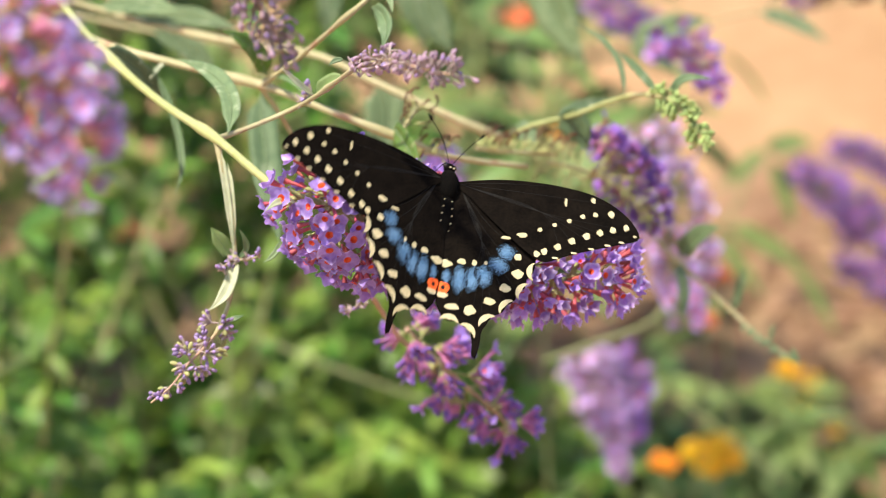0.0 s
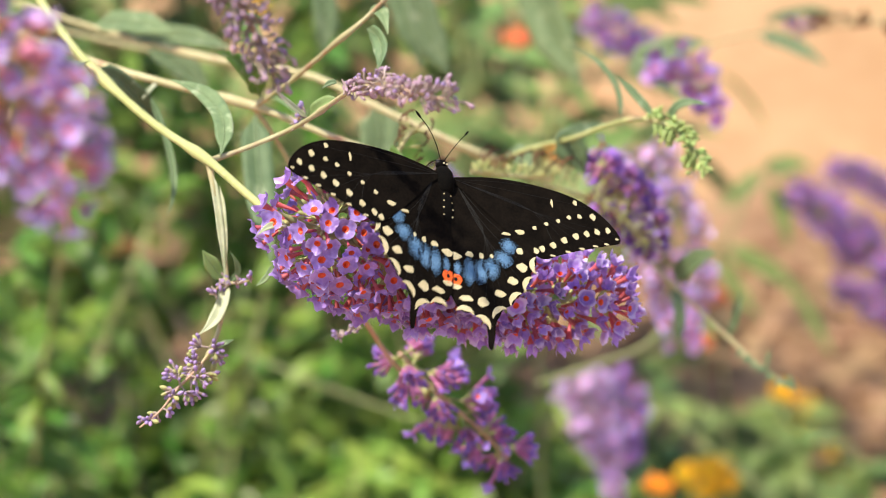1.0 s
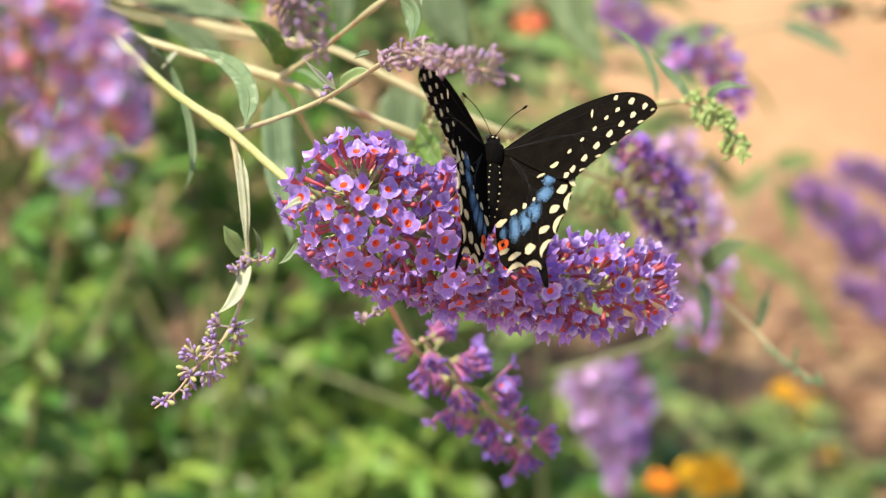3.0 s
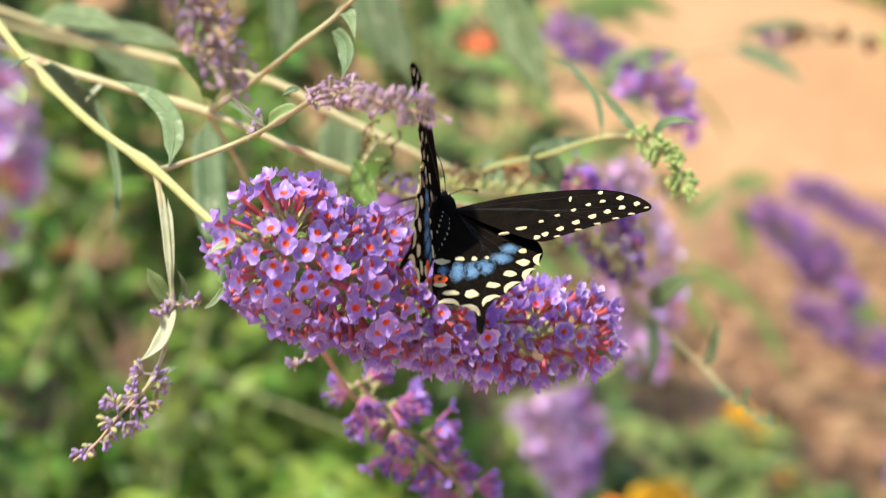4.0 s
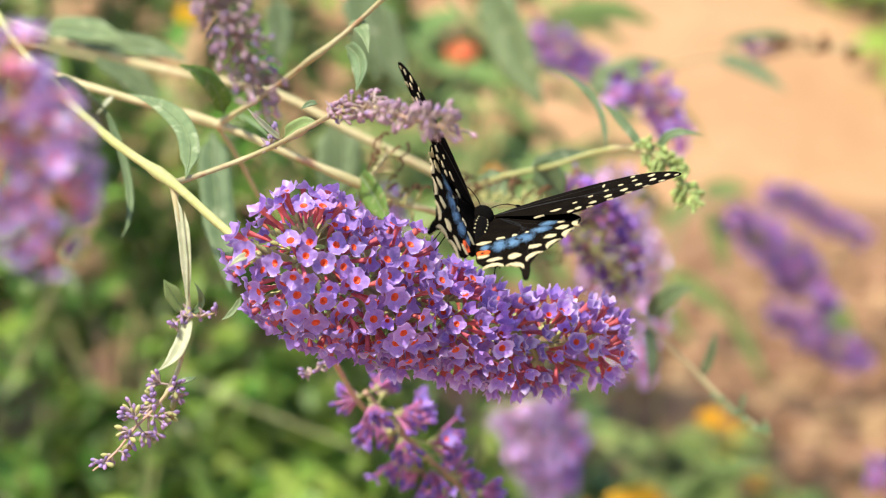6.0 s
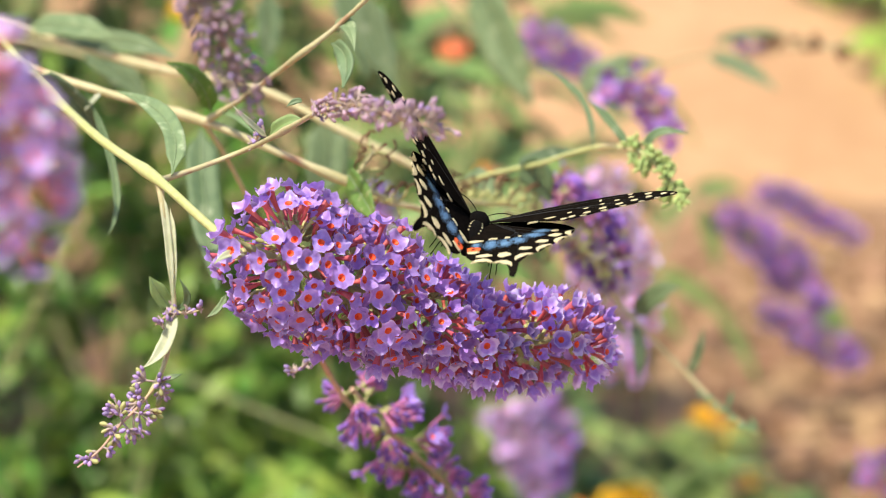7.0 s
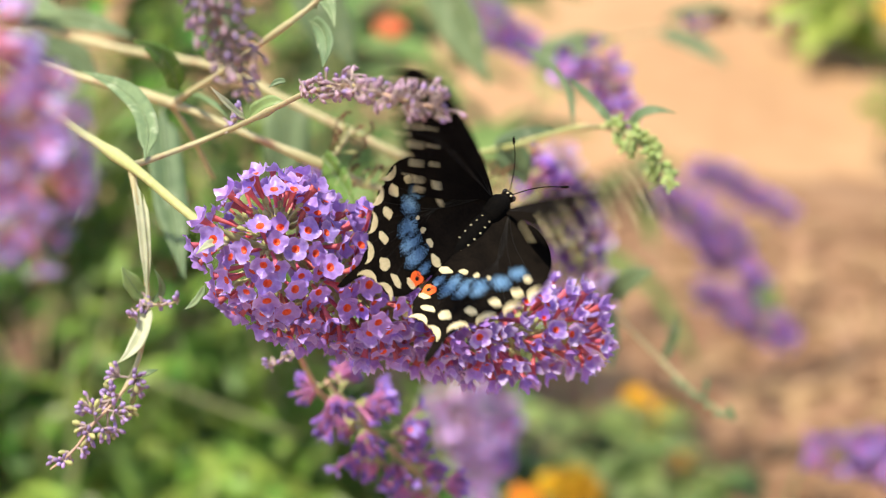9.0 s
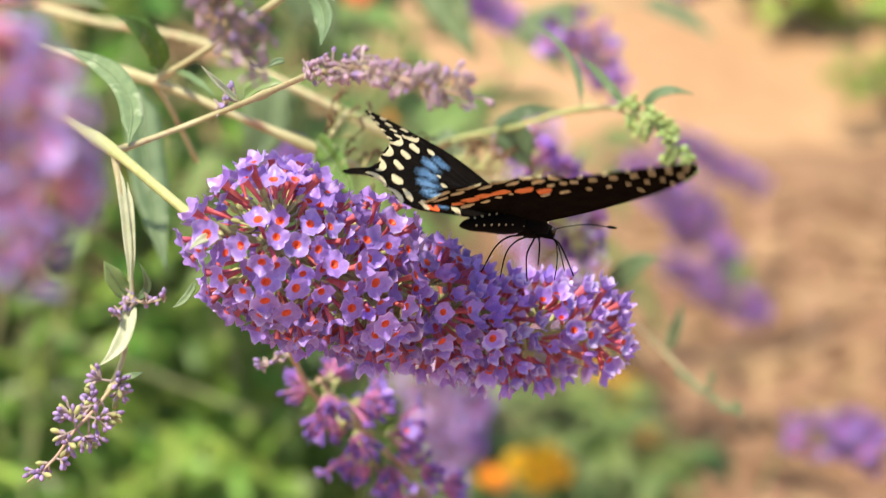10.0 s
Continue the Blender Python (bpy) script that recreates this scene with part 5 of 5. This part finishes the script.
def wing(parent, fore, side):
    name = "forewing" if fore else "hindwing"
    label = "black forewing with rows of cream spots" if fore else "black tailed hindwing with blue patches, cream crescents and an orange eyespot"
    w = part(name, wing_mesh(name, FORE if fore else HIND, side), parent, label)
    for data in veins(fore, side):
        part("vein", data, w)
    for row in (FORE_SPOTS + FORE_EDGE if fore else HIND_SPOTS):
        for up in (True, False):
            g = Geo()
            x, y, a, b = row
            spots(g, [(x, y, a * 1.05, b * 1.05) if not fore else (x, y, a * 0.9, b * 0.9)], side, up)
            part("cream_spot", g.mesh("cream_spot", M["cream"], False), w)
    for row in () if fore else CRESCENTS:
        for up in (True, False):
            g = Geo()
            crescents(g, [row], side, up)
            part("cream_crescent", g.mesh("cream_crescent", M["cream"], False), w)
    if not fore:
        for row in BLUES:
            g = Geo()
            spots(g, [row], side, True, n=16)
            part("blue_patch", g.mesh("blue_patch", M["blue"], False), w, "powdery blue wing patch")
        g = Geo()
        spots(g, EYESPOT, side, True, 0, 16)
        for row in VENTRAL:
            v = Geo()
            spots(v, [row], side, False)
            part("orange_patch", v.mesh("orange_patch", M["ventral"], False), w, "orange patch on the wing's underside")
        x, y, a, b = EYESPOT[0]
        part("eyespot", g.mesh("eyespot", M["eyespot"], False), w, "red-orange eyespot")
        g = Geo()
        ring = [((x + 0.55 * math.cos(t)) * MM, (y + 0.2 + 0.6 * math.sin(t)) * MM) for t in np.linspace(0, 6.28, 11)[:-1]]
        sheet(g, ring, side, 0.0, 0.00017)
        part("pupil", g.mesh("pupil", M["vein"], False), w)
        g = Geo()
        spots(g, [(x, y - 1.9, a * 0.95, 1.5)], side, True)
        part("cream_rim", g.mesh("cream_rim", M["cream"], False), w)
    for ob in (w, *w.children):
        cambered(ob.data, fore)
    return w


def lathe(profile, squash=1.0, seg=14):
    """A rounded body along y: (y, radius, z shift) in mm."""
    g, n = Geo(), len(profile)
    for y, r, z in profile:
        for j in range(seg):
            a = 2 * math.pi * j / seg
            k = 1 + random.uniform(-0.05, 0.05)
            g.v.append(Vector((math.cos(a) * r * k, y, z + math.sin(a) * r * squash * k)) * MM)
    for k in range(n - 1):
        for j in range(seg):
            g.f.append((k * seg + j, (k + 1) * seg + j, (k + 1) * seg + (j + 1) % seg, k * seg + (j + 1) % seg))
            g.i.append(0)
    g.f += [tuple(range(seg)), tuple(range((n - 1) * seg, n * seg))[::-1]]
    g.i += [0, 0]
    return g


def build_butterfly():
    root = thing("butterfly", (0, 0, 1), "black swallowtail butterfly with cream spots, feeding on the bloom", "butterfly")
    part("thorax", lathe(((-4.5, 1.5, 0.0), (-3, 2.5, 0.2), (0, 3.0, 0.5), (2.5, 2.6, 0.5), (4.2, 1.7, 0.3), (4.8, 0.9, 0.2))).mesh("thorax", M["body"]), root, "furry black thorax")
    abdomen = part("abdomen", lathe(((-3.5, 1.6, 0.0), (-6, 2.3, -0.2), (-10, 2.5, -0.7), (-15, 2.2, -1.6), (-20, 1.6, -2.7), (-23, 0.9, -3.4), (-24.2, 0.25, -3.8))).mesh("abdomen", M["body"]), root, "black abdomen with rows of pale dots")
    g = Geo()
    for side in (-1, 1):
        for k in range(8):
            y = -5 - k * 2.2
            r = np.interp(-y, (3.5, 10, 15, 20, 24), (1.7, 2.55, 2.25, 1.65, 0.4))
            for lift in (0.75, -0.25):
                z = np.interp(-y, (3.5, 10, 15, 20, 24), (0, -0.7, -1.6, -2.7, -3.8)) + r * lift
                c = Vector((side * r * math.sqrt(max(1 - lift * lift, 0.05)), y, z)) * MM
                knob(g, c - Vector((side * 0.0003, 0, 0)), (side, 0, lift), 0.0003, 0.00045, seg=6, rings=2)
    part("pale_dots", g.mesh("pale_dots", M["cream"]), abdomen)
    head = part("head", lathe(((4.4, 0.9, 0.2), (5.2, 1.6, 0.2), (6.2, 1.6, 0.1), (7.0, 0.9, -0.1), (7.3, 0.3, -0.2))).mesh("head", M["body"]), root)
    for side in (-1, 1):
        g = Geo()
        knob(g, Vector((side * 0.9, 6.0, 0.3)) * MM, (side, 0.25, 0.1), 0.00085, 0.0011, seg=10, rings=4)
        part("eye", g.mesh("eye", M["eye"]), head)
        g = Geo()
        knob(g, Vector((side * 0.5, 5.1, 1.7)) * MM, (side * 0.2, 0, 1), 0.0003, 0.0005)
        part("pale_dots", g.mesh("pale_dots", M["cream"]), head)
        g = Geo()
        tube(g, [Vector(q) * MM for q in ((side * 0.5, 6.8, 0.6), (side * 2.6, 10.5, 1.9), (side * 5.2, 14.3, 2.6), (side * 7.8, 17.6, 2.4))], (0.00012, 0.00013), 12, 6)
        knob(g, Vector((side * 7.7, 17.4, 2.4)) * MM, (side * 0.5, 0.7, -0.05), 0.00036, 0.0024)
        part("antenna", g.mesh("antenna", M["body"]), root, "thin black clubbed antenna")
        for y, fx, fy in ((2.6, 4.2, 5.5), (0.6, 6.0, 0.5), (-1.4, 5.2, -5.5)):
            g = Geo()
            tube(g, [Vector(q) * MM for q in ((side * 1.2, y, -1.8), (side * fx * 0.8, y + fy * 0.35, -2.4), (side * fx * 1.25, fy * 0.9, -5.0), (side * (fx * 1.4 + 0.8), fy * 1.3, -10.5))], (0.00024, 0.00012), 10, 6)
            part("leg", g.mesh("leg", M["body"]), root, "thin black leg")
    g = Geo()
    tube(g, [Vector(q) * MM for q in ((0, 7.1, -0.4), (0, 9.0, -2.5), (0, 9.4, -6.5), (0, 8.6, -10.5))], (0.00016, 0.0001), 10, 5)
    part("proboscis", g.mesh("proboscis", M["body"]), root)
    return root, {(f, s): wing(root, f, s) for f in (True, False) for s in (1, -1)}


butterfly, wings = build_butterfly()
cam.data.dof.use_dof = True
cam.data.dof.focus_object = butterfly
cam.data.dof.aperture_fstop = 12.5


def motions():
    """The butterfly shifts and turns on the bloom while its wings beat."""
    walk(butterfly, [
        (0, pose(-0.0025, -0.0427, 1.0217, 40.1, 28.3, 14.6)),
        (0.5, pose(-0.0044, -0.0456, 1.0258, 53.2, 15.0, 18.3)),
        (1, pose(-0.0020, -0.0376, 1.0281, 37.2, 31.0, 25.9)),
        (1.5, pose(-0.0028, -0.0380, 1.0291, 27.3, 23.2, 19.5)),
        (1.8, pose(-0.0029, -0.0337, 1.0293, 31.3, 32.6, 28.6)),
        (2, pose(0.0028, -0.0422, 1.0294, 51.5, 34.7, 28.4)),
        (2.2, pose(0.0004, -0.0365, 1.0275, 42.5, 26.4, 32.6)),
        (3.3, pose(0.0026, -0.0306, 1.0263, 18.5, 14.7, 2.0)),
        (3.5, pose(0.0032, -0.0306, 1.0265, 27.5, 50.3, 26.5)),
        (4, pose(0.0057, -0.0310, 1.0233, 8.1, 47.6, 2.2)),
        (4.5, pose(0.0051, -0.0286, 1.0231, -6.5, 37.8, -3.1)),
        (5, pose(0.0114, -0.0338, 1.0240, 3.8, 33.6, -12.1)),
        (5.5, pose(0.0104, -0.0326, 1.0250, -2.6, 22.9, -6.0)),
        (7, pose(0.0143, -0.0290, 1.0210, -15.2, 19.3, -12.0)),
        (7.5, pose(0.0134, -0.0343, 1.0239, -6.7, 24.4, -8.5)),
        (8, pose(0.0151, -0.0323, 1.0233, -6.3, 21.3, -10.6)),
        (8.5, pose(0.0160, -0.0319, 1.0196, -31, 17, -25)),
        (8.8, pose(0.0166, -0.0319, 1.0208, -27, 17, -25)),
        (8.93, pose(0.0191, -0.0423, 1.0269, 17.5, 35.4, -26.8)),
        (9, pose(0.0191, -0.0423, 1.0269, 17.5, 35.4, -26.8)),
        (9.2, pose(0.0221, -0.0323, 1.0277, 9.4, 16.1, -35.6)),
        (9.5, pose(0.0202, -0.0302, 1.0191, -5.3, 11.6, -36.1)),
        (9.7, pose(0.0202, -0.0302, 1.0191, -5.3, 11.6, -36.1)),
        (9.8, pose(0.0245, -0.0343, 1.0217, -3.6, 33.5, -52.5)),
        (9.9, pose(0.0242, -0.0369, 1.0182, -29.5, -23.2, -40.2)),
        (9.955, pose(0.0242, -0.0369, 1.0182, -29.5, -23.2, -40.2)),
        (10, pose(0.0242, -0.0369, 1.0182, -29.5, -23.2, -40.2)),
    ])
    right_fore = [(0, 25, -0), (0.5, 25, -0), (1, 14, 1), (1.5, 15, -2), (1.8, 37, -1), (2, 26, 0), (2.2, 44, 7), (3.3, 57, -10), (3.5, 57, 10), (4, 60, -3), (4.5, 48, 2), (5, 41, -3), (5.5, 43, -5), (7, 36, -6), (7.5, 36, -4), (8, 25, -10), (8.5, 27, -2), (8.8, 27, -2), (8.93, 103, 8), (9, 63, 8), (9.2, 10, -3), (9.5, 11, -6), (9.7, 11, -6), (9.8, 67, 2), (9.9, 34, -3), (9.955, 11, -3), (10, 7, -3)]
    left_fore = [(0, 8, -1), (0.5, 13, -3), (1, 0, -6), (1.5, 7, -3), (1.8, 19, -4), (2, 9, -6), (2.2, 31, 3), (3.3, 56, -15), (3.5, 36, 1), (4, 37, -13), (4.5, 44, -26), (5, 32, -15), (5.5, 47, -16), (7, 42, -19), (7.5, 38, -17), (8, 38, -21), (8.5, 43, -40), (8.8, 43, -40), (8.93, 63, -13), (9, 46, -13), (9.2, 14, -13), (9.5, 19, -16), (9.7, 19, -16), (9.8, 62, -26), (9.9, 41, -0), (9.955, 38, -0), (10, 37, -0)]
    right_hind = [(0, 20), (0.5, 21), (1, 14), (1.5, 16), (1.8, 32), (2, 25), (2.2, 38), (3.3, 55), (3.5, 48), (4, 49), (4.5, 43), (5, 37), (5.5, 37), (7, 28), (7.5, 27), (8, 23), (8.5, 26), (8.8, 26), (8.93, 45), (9, 36), (9.2, 7), (9.5, 9), (9.7, 9), (9.8, 50), (9.9, 33), (9.955, 13), (10, 9)]
    left_hind = [(0, 8), (0.5, 10), (1, 0), (1.5, 7), (1.8, 18), (2, 9), (2.2, 33), (3.3, 56), (3.5, 38), (4, 36), (4.5, 43), (5, 32), (5.5, 44), (7, 35), (7.5, 30), (8, 30), (8.5, 38), (8.8, 38), (8.93, 32), (9, 26), (9.2, 11), (9.5, 7), (9.7, 7), (9.8, 52), (9.9, 50), (9.955, 50), (10, 50)]
    for (fore, side), w in wings.items():
        rows = {(True, 1): right_fore, (True, -1): left_fore, (False, 1): right_hind, (False, -1): left_hind}[fore, side]
        at = Matrix.Translation((side * HINGE.x, HINGE.y, HINGE.z + (0.0004 if fore else 0.0)))
        walk(w, [(row[0], at @ pose(0, 0, 0, 0, -side * row[1], 0) @ pose(0, 0, 0, 0, 0, side * row[2] if fore else 0)) for row in rows])


motions()
